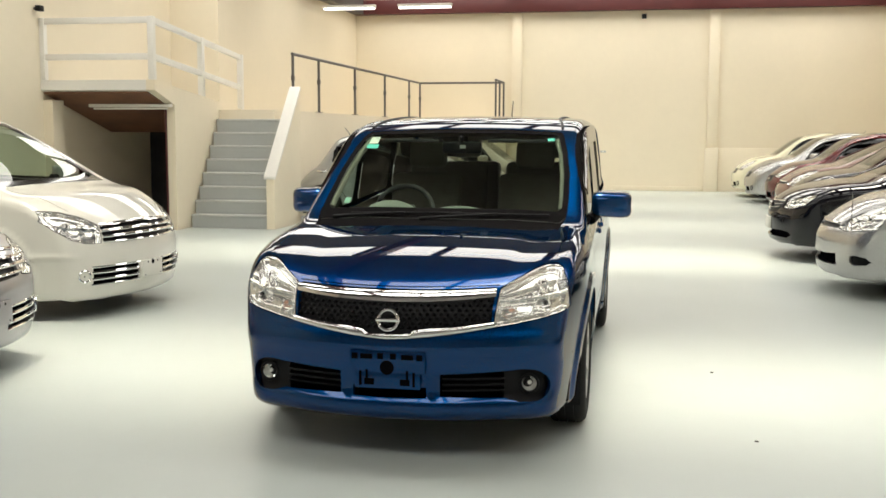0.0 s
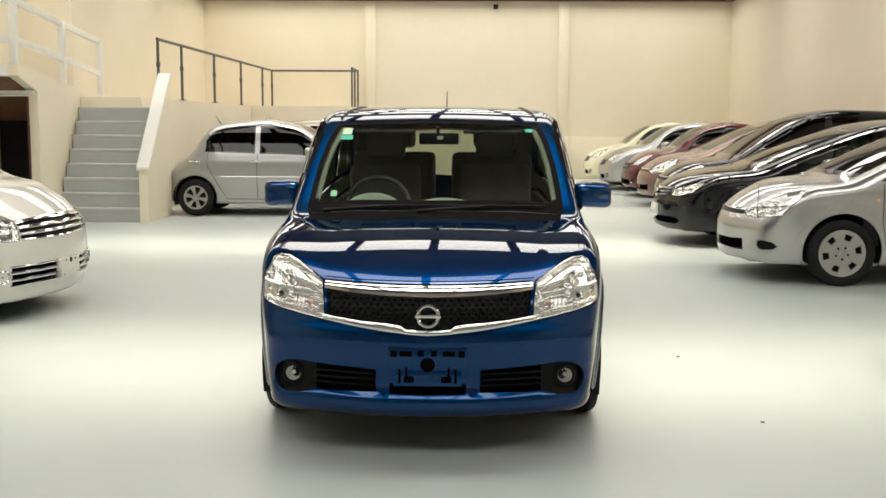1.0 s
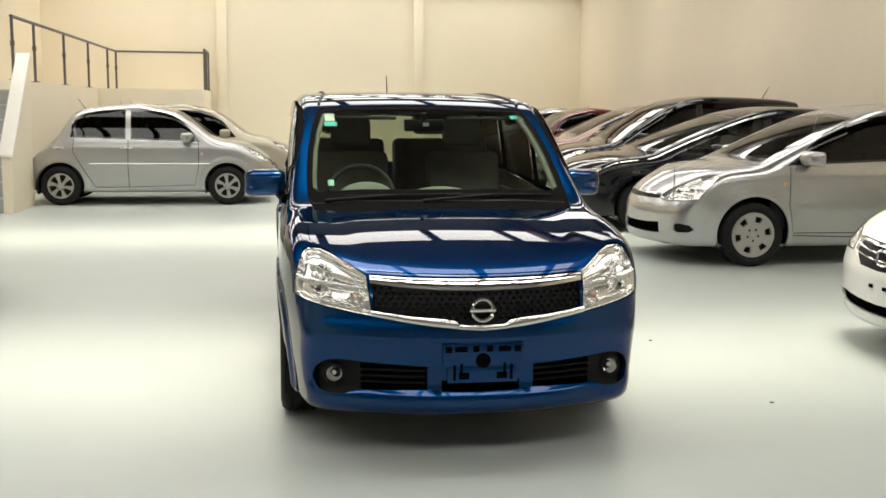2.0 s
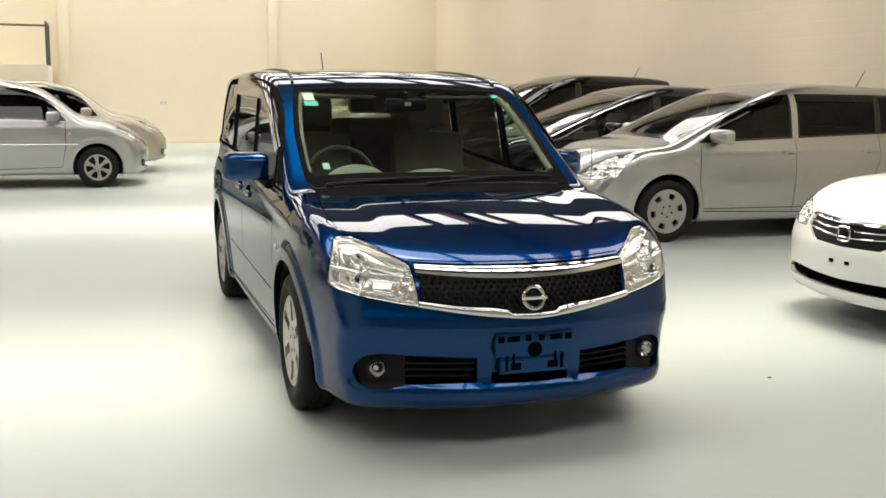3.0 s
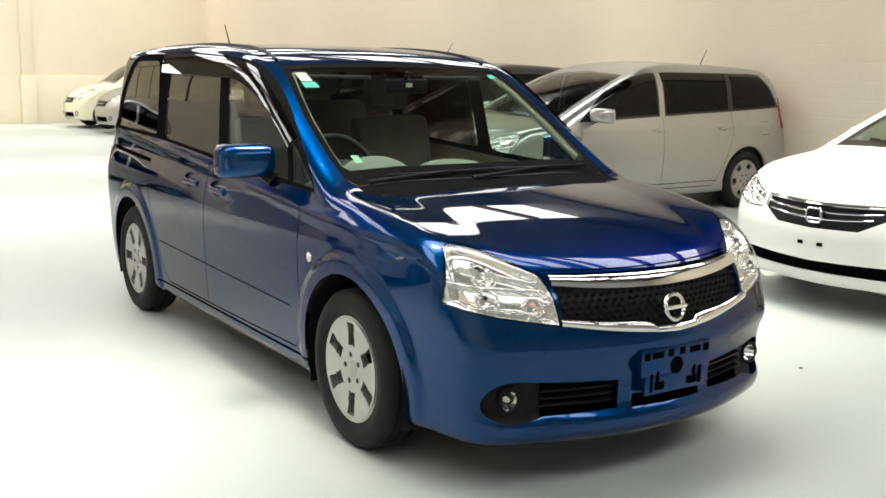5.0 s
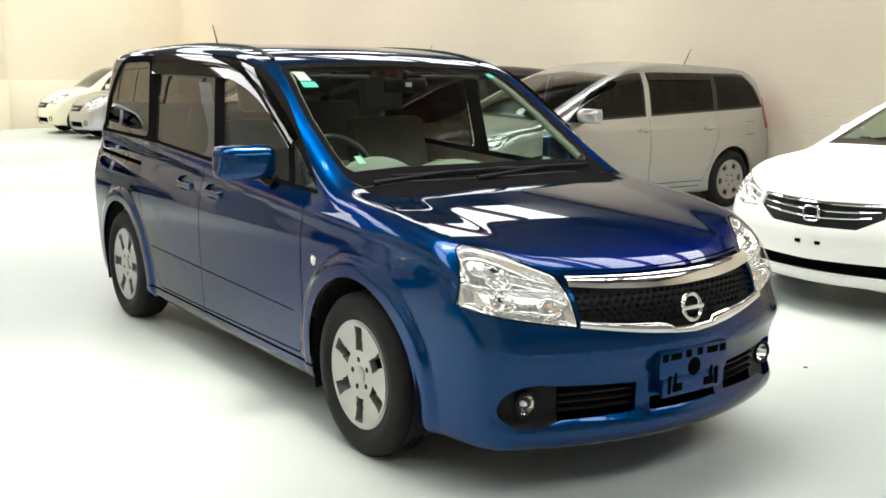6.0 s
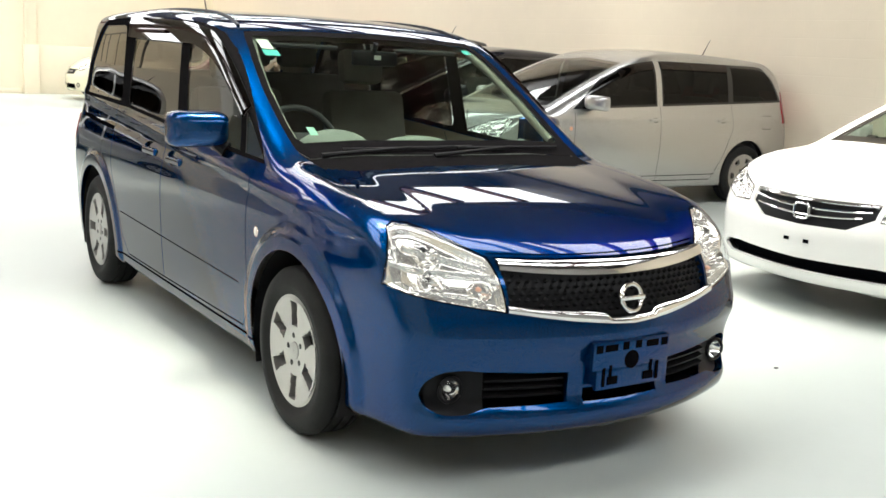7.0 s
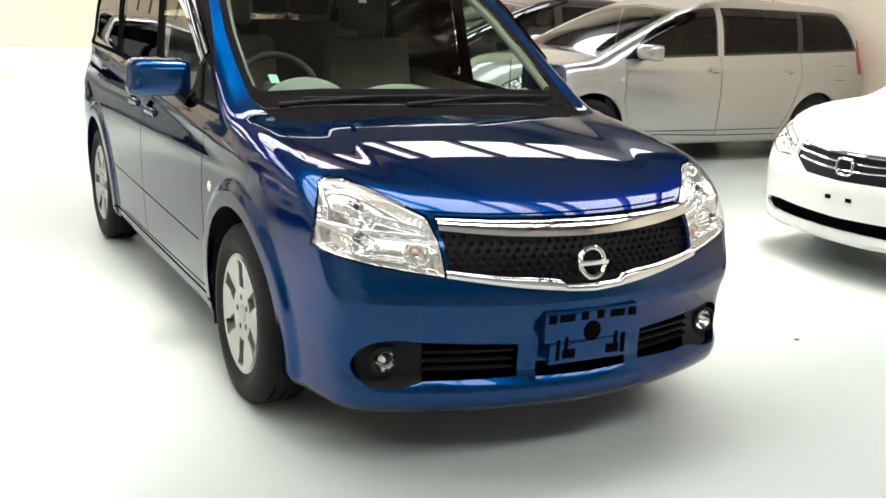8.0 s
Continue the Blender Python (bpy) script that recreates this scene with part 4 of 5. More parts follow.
def blue_spec():
    surround = [(1.25, 0.972), (1.48, 0.978), (2.16, 1.006), (3.09, 1.058), (3.7, 1.074), (4.06, 1.078)] + bend([(4.09, 1.10), (4.05, 1.25), (3.93, 1.40), (3.80, 1.50), (3.6, 1.528), (3.0, 1.532), (2.39, 1.525), (2.06, 1.495), (1.88, 1.430), (1.75, 1.358), (1.58, 1.245), (1.42, 1.128), (1.31, 1.040), (1.25, 0.972)], 3)[:-1]
    panes = [
        ([(1.27, 0.988), (1.46, 0.995), (1.51, 1.155), (1.46, 1.125)], "side_glass"),
        ([(1.52, 0.998), (2.20, 1.026), (2.28, 1.44), (2.08, 1.415), (1.86, 1.34), (1.70, 1.25), (1.57, 1.165)], "side_glass"),
        (rounded([(2.33, 1.034), (3.13, 1.075), (3.14, 1.30), (3.13, 1.475), (2.40, 1.455)], 3), "privacy"),
        (rounded([(3.26, 1.085), (4.03, 1.098), (3.98, 1.26), (3.86, 1.41), (3.76, 1.49), (3.32, 1.495)], 3), "privacy"),
    ]
    visor = bend([(1.50, 1.180), (1.60, 1.245), (1.76, 1.345), (1.90, 1.420), (2.07, 1.480), (2.4, 1.514), (3.0, 1.530), (3.24, 1.532)], 3) + bend([(3.24, 1.430), (3.0, 1.425), (2.4, 1.418), (2.14, 1.405), (1.86, 1.325), (1.64, 1.205), (1.53, 1.135)], 3)
    grille_top = [(0, 0.778), (0.15, 0.779), (0.30, 0.782), (0.455, 0.788)]
    bar_bot = [(0.448, 0.624), (0.30, 0.606), (0.15, 0.590), (0, 0.580)]
    R = window_regions(surround, panes, visor)
    R += [
        ("cowl", "front", [(-0.02, 0.988), (0.20, 0.986), (0.40, 0.979), (0.55, 0.974), (0.66, 0.975), (0.69, 1.02), (0.67, 1.06), (0.4, 1.06), (-0.02, 1.055)], ("seal", -0.003, 0.0)),
        ("windscreen_edge", "front", [(-0.02, 1.016), (0.40, 1.016), (0.66, 1.004), (0.692, 1.03), (0.692, 1.12), (0.680, 1.25), (0.653, 1.37), (0.622, 1.455), (0.60, 1.485), (0.3, 1.50), (-0.02, 1.505)], ("seal", -0.002, 0.0)),
        ("windscreen", "front", [(-0.02, 1.066), (0.40, 1.066), (0.636, 1.055), (0.660, 1.072), (0.660, 1.12), (0.648, 1.25), (0.624, 1.360), (0.596, 1.441), (0.577, 1.468), (0.3, 1.479), (-0.02, 1.483)], ("screen", -0.004, 0.004)),
        ("grille_mesh", "front", [(-0.02, 0.778)] + grille_top + bar_bot + [(-0.02, 0.580)], ("black", -0.022, 0.0)),
        ("headlight_lens", "front", [(0.457, 0.622), (0.464, 0.70), (0.476, 0.786), (0.553, 0.826), (0.615, 0.860), (0.66, 0.876), (0.705, 0.879), (0.735, 0.866), (0.765, 0.80), (0.778, 0.74), (0.782, 0.692), (0.75, 0.677), (0.655, 0.655), (0.56, 0.638)], ("lens", 0.002, 0.006)),
        ("fog_pod", "front", [(0.513, 0.425)] + bend([(0.58, 0.431), (0.64, 0.424), (0.685, 0.396), (0.704, 0.350), (0.688, 0.308), (0.645, 0.286), (0.575, 0.287)], 3) + [(0.51, 0.305)], ("black", -0.03, 0.0)),
        ("side_intake", "front", [(0.228, 0.412), (0.513, 0.425), (0.51, 0.305), (0.228, 0.312)], ("gap", -0.07, 0.0)),
        ("centre_intake", "front", [(-0.02, 0.352), (0.168, 0.352), (0.168, 0.306), (-0.02, 0.303)], ("gap", -0.07, 0.0)),
        ("hood_gap", "top", ribbon(bend([(0.70, 0.47), (0.706, 0.6), (0.70, 0.8), (0.675, 1.00)], 4), 0.0035), ("gap", -0.006, 0.0)),
        ("hood_lip_gap", "front", ribbon([(-0.02, 0.786), (0.15, 0.787), (0.30, 0.790), (0.47, 0.797)], 0.004), ("gap", -0.006, 0.0)),
        ("door_gap#a", "side", ribbon([(1.33, 0.962), (1.335, 0.80), (1.33, 0.55), (1.34, 0.36), (1.40, 0.29), (2.42, 0.280)], 0.007), ("gap", -0.006, 0.0)),
        ("door_gap#b", "side", ribbon([(2.40, 1.010), (2.405, 0.8), (2.41, 0.55), (2.42, 0.280)], 0.007), ("gap", -0.006, 0.0)),
        ("door_gap#c", "side", ribbon([(2.42, 0.280), (3.02, 0.280), (3.10, 0.36), (3.16, 0.52), (3.27, 0.74), (3.29, 0.90), (3.29, 1.06)], 0.007), ("gap", -0.006, 0.0)),
        ("slide_rail", "side", ribbon([(3.30, 0.935), (4.06, 0.965)], 0.022), ("gap", -0.010, 0.0)),
        ("fuel_flap_gap", "side", ribbon([(1.42, 0.468), (2.3, 0.484), (3.12, 0.50)], 0.006), ("gap", -0.004, 0.0)),
        ("sill_shadow", "side", ribbon([(1.27, 0.262), (2.2, 0.262), (3.2, 0.262)], 0.012), ("gap", -0.006, 0.0)),
        ("handle_recess#f", "side", [(2.25 + 0.105 * math.cos(2 * math.pi * k / 20), 0.884 + 0.036 * math.sin(2 * math.pi * k / 20)) for k in range(20)], ("blue_dark", -0.014, 0.0)),
        ("handle_recess#r", "side", [(2.62 + 0.105 * math.cos(2 * math.pi * k / 20), 0.892 + 0.036 * math.sin(2 * math.pi * k / 20)) for k in range(20)], ("blue_dark", -0.014, 0.0)),
        ("tail_lamp", "rear", [(0.56, 0.66), (0.80, 0.66), (0.82, 0.95), (0.60, 0.98)], ("red_lens", 0.004, 0.01)),
        ("rear_window", "rear", [(-0.02, 1.05), (0.62, 1.05), (0.56, 1.42), (-0.02, 1.45)], ("rear_glass", -0.004, 0.004)),
    ]
    return dict(
        length=4.42,
        top=[(-0.3, 0.60), (0, 0.730), (0.085, 0.772), (0.25, 0.838), (0.45, 0.897), (0.7, 0.947), (0.95, 0.984), (1.13, 1.008), (1.19, 1.035), (1.55, 1.255), (1.93, 1.478), (2.15, 1.550), (2.5, 1.585), (3.0, 1.600), (3.6, 1.590), (4.1, 1.555), (4.35, 1.50), (4.7, 1.40)],
        plan=[(-0.3, 0.60), (0.1, 0.715), (0.25, 0.760), (0.4, 0.795), (0.55, 0.820), (0.7, 0.836), (0.9, 0.842), (2, 0.846), (3.4, 0.846), (3.9, 0.838), (4.3, 0.812), (4.7, 0.76)],
        section=[(0.1, -0.05), (0.25, -0.030), (0.5, -0.008), (0.7, 0.0), (0.78, -0.002), (0.85, -0.011), (0.92, -0.027), (0.98, -0.043), (1.03, -0.053), (1.3, -0.085), (1.5, -0.113), (1.65, -0.158)],
        nose=[(0.1, 0.10), (0.19, 0.025), (0.235, -0.006), (0.268, -0.014), (0.292, -0.006), (0.318, 0.014), (0.42, 0.012), (0.47, 0.0), (0.525, -0.020), (0.56, -0.016), (0.61, 0.004), (0.70, 0.035), (0.775, 0.085), (0.9, 0.22)],
        tail=[(0.1, 4.30), (0.3, 4.40), (0.6, 4.42), (0.95, 4.40), (1.2, 4.34), (1.6, 4.18)],
        bow=0.36, crown=0.022, ridge=(0.50, 0.014, 0.075, 1.55), k_roof=0.07, k_front=0.07, k_rear=0.18, floor=0.185,
        arches=[(0.90, 0.32, 0.375, 0.016), (3.60, 0.32, 0.375, 0.016)],
        creases=[(0.81, 0.068, 0.6, 4.4, 0.011, 0.030)],
        wheel=(6, "slot"), track=0.742, R=0.317, rim=0.207, regions=R,
    )


M["blue_dark"] = paint("blue_recess_paint", (0.0003, 0.042, 0.145), 0.92, 0.28, (0.0, 0.02, 0.09), (0.30, 0.90, 1.0), 1.38, 1.0)
M["smoke"] = glass("smoked_acrylic", (0.10, 0.055, 0.045), 1.5)
blue, bshell, bgot = build_car("people_carrier", blue_spec(), pose(0, 0, 0), "dark blue metallic people carrier with bare plate holder", "blue", h=0.024)


def trim_of_blue(car, shell, got):
    """Lamps, grille, plate holder, mirrors, wipers, handles and cabin of the blue car."""
    # headlight innards behind each lens
    lens = [r[2] for r in blue_spec()["regions"] if r[0] == "headlight_lens"][0]
    headlamp(car, shell, lens, ((0.655, 0.803, 0.034), (0.672, 0.716, 0.036), (0.525, 0.690, 0.034)), ((0.50, 0.768, 0.72, 0.826, 0.006), (0.488, 0.742, 0.775, 0.766, 0.006), (0.56, 0.668, 0.74, 0.690, 0.004)), 0.0045, flutes=0.0003)
    # chrome bars above and below the mesh, rounded in section
    for top, low, nm in ((curve([(0, 0.778), (0.15, 0.779), (0.30, 0.782), (0.462, 0.788)]), curve([(0, 0.724), (0.15, 0.727), (0.30, 0.735), (0.462, 0.750)]), "grille_upper_bar"),
                         (curve([(0, 0.596), (0.098, 0.599), (0.112, 0.612), (0.30, 0.629), (0.462, 0.648)]), curve([(0, 0.570), (0.15, 0.580), (0.30, 0.598), (0.462, 0.622)]), "grille_lower_bar")):
        bm = bmesh.new()
        rows = []
        for k in range(133):
            x = -0.462 + 0.924 * k / 132
            a, b = float(top(abs(x))), float(low(abs(x)))
            row_ = []
            for j in range(9):
                t = j / 8
                z = a + (b - a) * t
                q = shell.on(abs(x), z)
                bulge = 0.013 + 0.004 * math.sin(math.pi * t)
                yb = shell.on(abs(x), b).y
                row_.append(bm.verts.new((x, 0.35 * q.y + 0.65 * yb + ((0.002 if j == 0 else 0.014) if j in (0, 8) else -bulge), z)))
            rows.append(row_)
        for q, w in zip(rows, rows[1:]):
            for j in range(8):
                bm.faces.new((q[j], q[j + 1], w[j + 1], w[j]))
        part(nm, bm, M["chrome"], car, sharp=80)
    # studs of the grille mesh
    mesh_low = curve([(0, 0.602), (0.15, 0.613), (0.30, 0.630), (0.448, 0.648)])
    bar_low = curve([(0, 0.722), (0.15, 0.725), (0.30, 0.733), (0.455, 0.748)])
    verts, faces = [], []
    pitch = 0.031
    row = 0
    z = 0.600
    while z < 0.75:
        x = -0.455 + (pitch / 2 if row % 2 else 0)
        while x < 0.456:
            if float(mesh_low(abs(x))) + 0.004 < z < float(bar_low(abs(x))) - 0.004 and (x * x + (z - 0.655) ** 2) > 0.034**2:
                p = shell.on(abs(x), z)
                k = len(verts)
                s = pitch * 0.38
                verts += [(x - s, p.y + 0.020, z), (x, p.y + 0.020, z - s * 0.85), (x + s, p.y + 0.020, z), (x, p.y + 0.020, z + s * 0.85), (x - s * 0.3, p.y + 0.008, z), (x + s * 0.3, p.y + 0.008, z + 0.002)]
                faces += [(k, k + 1, k + 5, k + 4), (k + 1, k + 2, k + 5), (k + 2, k + 3, k + 5), (k + 3, k, k + 4, k + 5)]
            x += pitch
        z += pitch * 0.62
        row += 1
    tagged(link_mesh("grille_studs", verts, faces, M["black"], car, smooth=False), kind="stuff")
    # badge: a plain ring with a bar
    c = shell.on(0.0, 0.655)
    badge = part("badge_ring", tube([(0.044 * math.cos(a), c.y - 0.016 + 0.25 * 0.044 * math.sin(a), 0.655 + 0.044 * math.sin(a)) for a in [2 * math.pi * k / 40 for k in range(41)]], 0.0085, 10), M["chrome"], car, "round chrome badge ring")
    part("badge_bar", boxes((-0.056, 0.056, c.y - 0.026, c.y - 0.010, 0.647, 0.663), bevel=0.004), M["chrome"], badge)
    # fog lamps and intake slats
    for side in (1, -1):
        p = shell.on(0.612, 0.362)
        lampo = part("fog_lamp", bowl(bmesh.new(), (side * p.x, p.y + 0.012, p.z), 0.034, 0.03), M["chrome"], car, "round chrome fog lamp")
        g = part("fog_lens", dome(bmesh.new(), (side * p.x, p.y + 0.012, p.z), 0.036, 0.012), M["lens"], lampo)
        g.visible_shadow = False
        part("fog_ring", tube([(side * p.x + 0.040 * math.cos(a), p.y + 0.012, p.z + 0.040 * math.sin(a)) for a in [2 * math.pi * k / 32 for k in range(33)]], 0.007, 8), M["black"], lampo)
        part("fog_bulb", dome(bmesh.new(), (side * p.x, p.y + 0.035, p.z), 0.011, 0.025), M["lens_solid"], lampo)
        for z in (0.335, 0.362, 0.389):
            pts = [shell.on(0.235 + 0.27 * k / 8, z) for k in range(9)]
            bm = bmesh.new()
            rows = [[bm.verts.new((side * q.x, q.y + dy, q.z + dz)) for q in pts] for dy, dz in ((0.018, -0.005), (0.014, 0.003), (0.055, 0.008), (0.055, 0.0))]
            for a, b in ((0, 1), (1, 2), (2, 3), (3, 0)):
                for k in range(8):
                    bm.faces.new((rows[a][k], rows[a][k + 1], rows[b][k + 1], rows[b][k]))
            part("intake_slat", bm, M["black"], car)
    # empty plate holder
    y = -0.024
    holder = part("plate_holder", boxes((-0.172, 0.172, y, y + 0.018, 0.420, 0.518), (-0.150, 0.150, y + 0.002, y + 0.020, 0.350, 0.4195), (-0.168, 0.168, y + 0.014, 0.05, 0.424, 0.514), (-0.146, 0.146, y + 0.016, 0.05, 0.362, 0.424), bevel=0.004), M["blue"], car, "empty blue plate holder with dark slots")
    for x0, x1, z0, z1 in ((-0.158, -0.136, 0.484, 0.505), (-0.118, -0.070, 0.486, 0.503), (-0.040, -0.020, 0.486, 0.507), (0.018, 0.038, 0.486, 0.507), (0.068, 0.116, 0.486, 0.503), (0.136, 0.158, 0.484, 0.505), (-0.100, -0.062, 0.370, 0.392), (0.062, 0.100, 0.370, 0.392), (-0.124, -0.119, 0.366, 0.425), (0.119, 0.124, 0.366, 0.425), (-0.094, -0.090, 0.392, 0.432), (0.090, 0.094, 0.392, 0.432)):
        part("slot", boxes((x0 - 0.003, x1 + 0.003, y - 0.002, y + 0.004, z0 - 0.003, z1 + 0.003), bevel=0), M["gap"], holder)
    part("round_hole", tube([(0, y - 0.0015, 0.446), (0, y + 0.004, 0.446)], 0.032, 24), M["gap"], holder)
    # mirrors, handles, side repeaters
    for side in (1, -1):
        mirror_pod(car, side, (0.915, 1.70, 1.070), (0.225, 0.15, 0.150), M["blue"], (0.800, 1.66, 0.985))
        for yy, zz in ((2.25, 0.872), (2.62, 0.880)):
            p = shell.on(0, y=yy, z=zz, face="side")
            bm = bmesh.new()
            box(bm, -0.014, 0.014, -0.10, 0.10, -0.017, 0.017, bevel=0.009)
            for v in bm.verts:
                v.co.x = (v.co.x - 2.2 * v.co.y**2)
            hnd = part("door_handle", bm, M["blue"], car)
            hnd.matrix_local = pose(side * (p.x + 0.016), yy, zz, 0, 0, 0 if side > 0 else 180)
        p = shell.on(0, y=1.225, z=0.712, face="side")
        rep = part("side_repeater", dome(bmesh.new(), (0, 0, 0), 0.019, 0.010), M["lens_solid"], car, "clear side indicator lamp")
        rep.matrix_local = pose(side * (p.x - 0.002), 1.225, 0.712) @ Matrix.Rotation(side * math.pi / 2, 4, "Z")
        part("repeater_rim", tube([(0.019 * math.cos(a), -0.001, 0.019 * math.sin(a)) for a in [2 * math.pi * k / 24 for k in range(25)]], 0.003, 6), M["chrome"], rep)
        pts = [shell.on(0.60 - 0.05 * min(k / 3, 1), y=2.05 + 1.95 * k / 14, face="top") for k in range(15)]
        part("roof_moulding", tube([(side * q.x, q.y, q.z + 0.002) for q in pts], 0.009, 6), M["black"], car)
    # wipers
    for xa, xb, za, zb in ((-0.50, 0.12, 1.030, 1.040), (0.04, 0.60, 1.036, 1.034)):
        blade = [shell.on(abs(xa + (xb - xa) * k / 8), za + (zb - za) * k / 8) for k in range(9)]
        w = part("wiper_blade", tube([(xa + (xb - xa) * k / 8, q.y - 0.016, q.z + 0.004) for k, q in enumerate(blade)], 0.007, 6), M["black"], car)
        q0, q1 = shell.on(abs(xa - 0.06 if xa < -0.3 else 0.60), 1.012), blade[4]
        xs = xa - 0.10 if xa < -0.3 else -0.10
        q0 = shell.on(abs(xs), 1.015)
        part("wiper_arm", tube([(xs, q0.y - 0.008, 1.012), (xs + 0.08, q0.y - 0.018, 1.022), ((xa + xb) / 2, q1.y - 0.022, q1.z + 0.008)], [0.012, 0.009, 0.006], 8), M["black"], w)
    # aerial
    p = shell.on(0.02, y=4.10, face="top")
    aer = part("aerial", tube([(0.02, 4.10, p.z - 0.01), (0.022, 4.23, p.z + 0.20)], [0.006, 0.003], 8), M["black"], car)
    part("aerial_base", tube([(0.02, 4.09, p.z - 0.01), (0.02, 4.11, p.z + 0.03)], [0.022, 0.012], 12), M["black"], aer)
    # inner pillar trim along the windscreen
    for side in (1, -1):
        pts = []
        for x, z in ((0.668, 1.06), (0.666, 1.12), (0.652, 1.25), (0.626, 1.36), (0.592, 1.435)):
            q = shell.on(x, z)
            pts.append((side * (q.x - 0.012), q.y + 0.05, q.z - 0.005))
        part("pillar_trim", tube(pts, 0.018, 10), M["pillar"], car, "pale grey-beige pillar trim")
    # cabin
    w = cabin(car, shell, got, 1.05, 4.25, 1.0, dark=False)
    skin("headliner", shell, [q for q in got["body"] if min(v[2] for v in q) > 1.46 and q[0][1] > 1.95], M["trim"], car, push=-0.05)
    bm = boxes((-0.70, 0.70, 1.22, 1.62, 0.80, 0.985), bevel=0.05)
    dash = part("dashboard", bm, M["dash"], car, "grey-green moulded dashboard")
    for x, r, yy in ((-0.36, 0.19, 1.52), (0.05, 0.24, 1.50)):
        bm = bmesh.new()
        bmesh.ops.create_uvsphere(bm, u_segments=24, v_segments=14, radius=1)
        for v in bm.verts:
            v.co = Vector((x + v.co.x * r, yy + v.co.y * 0.20, 0.95 + v.co.z * (0.135 if x < 0 else 0.11)))
        part("dash_hump", bm, M["dash"], dash)
    part("centre_console", boxes((-0.16, 0.16, 1.55, 1.80, 0.45, 0.93), bevel=0.03), M["dark_cabin"], car)
    sw = part("steering_wheel", tube([(0.185 * math.cos(a), 0, 0.185 * math.sin(a)) for a in [2 * math.pi * k / 40 for k in range(41)]], 0.015, 10), M["dark_cabin"], car)
    sw.matrix_local = pose(-0.36, 1.86, 0.985, -28)
    part("wheel_boss", boxes((-0.07, 0.07, -0.02, 0.03, -0.06, 0.06), bevel=0.02), M["dark_cabin"], sw)
    for a in (0, 180, 270):
        c, s_ = math.cos(radians(a)), math.sin(radians(a))
        part("wheel_spoke", tube([(0.05 * c, 0.01, 0.05 * s_), (0.18 * c, 0, 0.18 * s_)], 0.014, 8), M["dark_cabin"], sw)
    for x in (-0.37, 0.37):
        seat(car, x, 2.28, 0.52, M["seat"], back=0.60)
        seat(car, x, 3.12, 0.56, M["seat"], w=0.62, back=0.62)
        seat(car, x, 3.85, 0.58, M["seat"], w=0.62, back=0.58)
    mir = part("rear_view_mirror", boxes((-0.115, 0.125, 1.845, 1.875, 1.355, 1.425), bevel=0.012), M["black"], car)
    part("mirror_stem", tube([(0.0, 1.86, 1.42), (0.0, 1.84, 1.46)], 0.012), M["black"], mir)
    part("mirror_tag", boxes((-0.005, 0.03, 1.842, 1.8445, 1.385, 1.405), bevel=0), M["paper"], mir)
    for side in (-1, 1):
        part("sun_visor", boxes((side * 0.33 - 0.18, side * 0.33 + 0.18, 1.93, 2.06, 1.42, 1.44), bevel=0.008), M["dark_cabin"], car)
    # stickers on the inside of the windscreen
    for x, z, sx, sz, mt in ((-0.545, 1.432, 0.028, 0.020, "paper"), (-0.542, 1.396, 0.036, 0.012, "teal"), (0.545, 1.44, 0.022, 0.009, "teal"), (-0.565, 1.094, 0.017, 0.014, "mint")):
        corners = [shell.on(abs(x + dx), z + dz) + Vector((0, 0.010, 0)) for dx, dz in ((-sx, -sz), (sx, -sz), (sx, sz), (-sx, sz))]
        signed = [(math.copysign(q.x, x), q.y, q.z) for q in corners]
        back = [(a, b + 0.001, c) for a, b, c in signed]
        link_mesh("windscreen_sticker", signed + back, [(0, 1, 2, 3), (7, 6, 5, 4), (0, 4, 5, 1), (1, 5, 6, 2), (2, 6, 7, 3), (3, 7, 4, 0)], M[mt], car, smooth=False)


M["pillar"] = mat("pillar_cloth", (0.19, 0.185, 0.155), 0.8, noise_scale=8, vary=0.1)
M["lamp_mirror"] = mat("lamp_mirror", (0.88, 0.87, 0.84), 0.20, 0.85, noise_scale=40, vary=0.04)
M["lens_solid"] = mat("bulb_glass", (0.75, 0.74, 0.70), 0.08, coat=0.5)
trim_of_blue(blue, bshell, bgot)


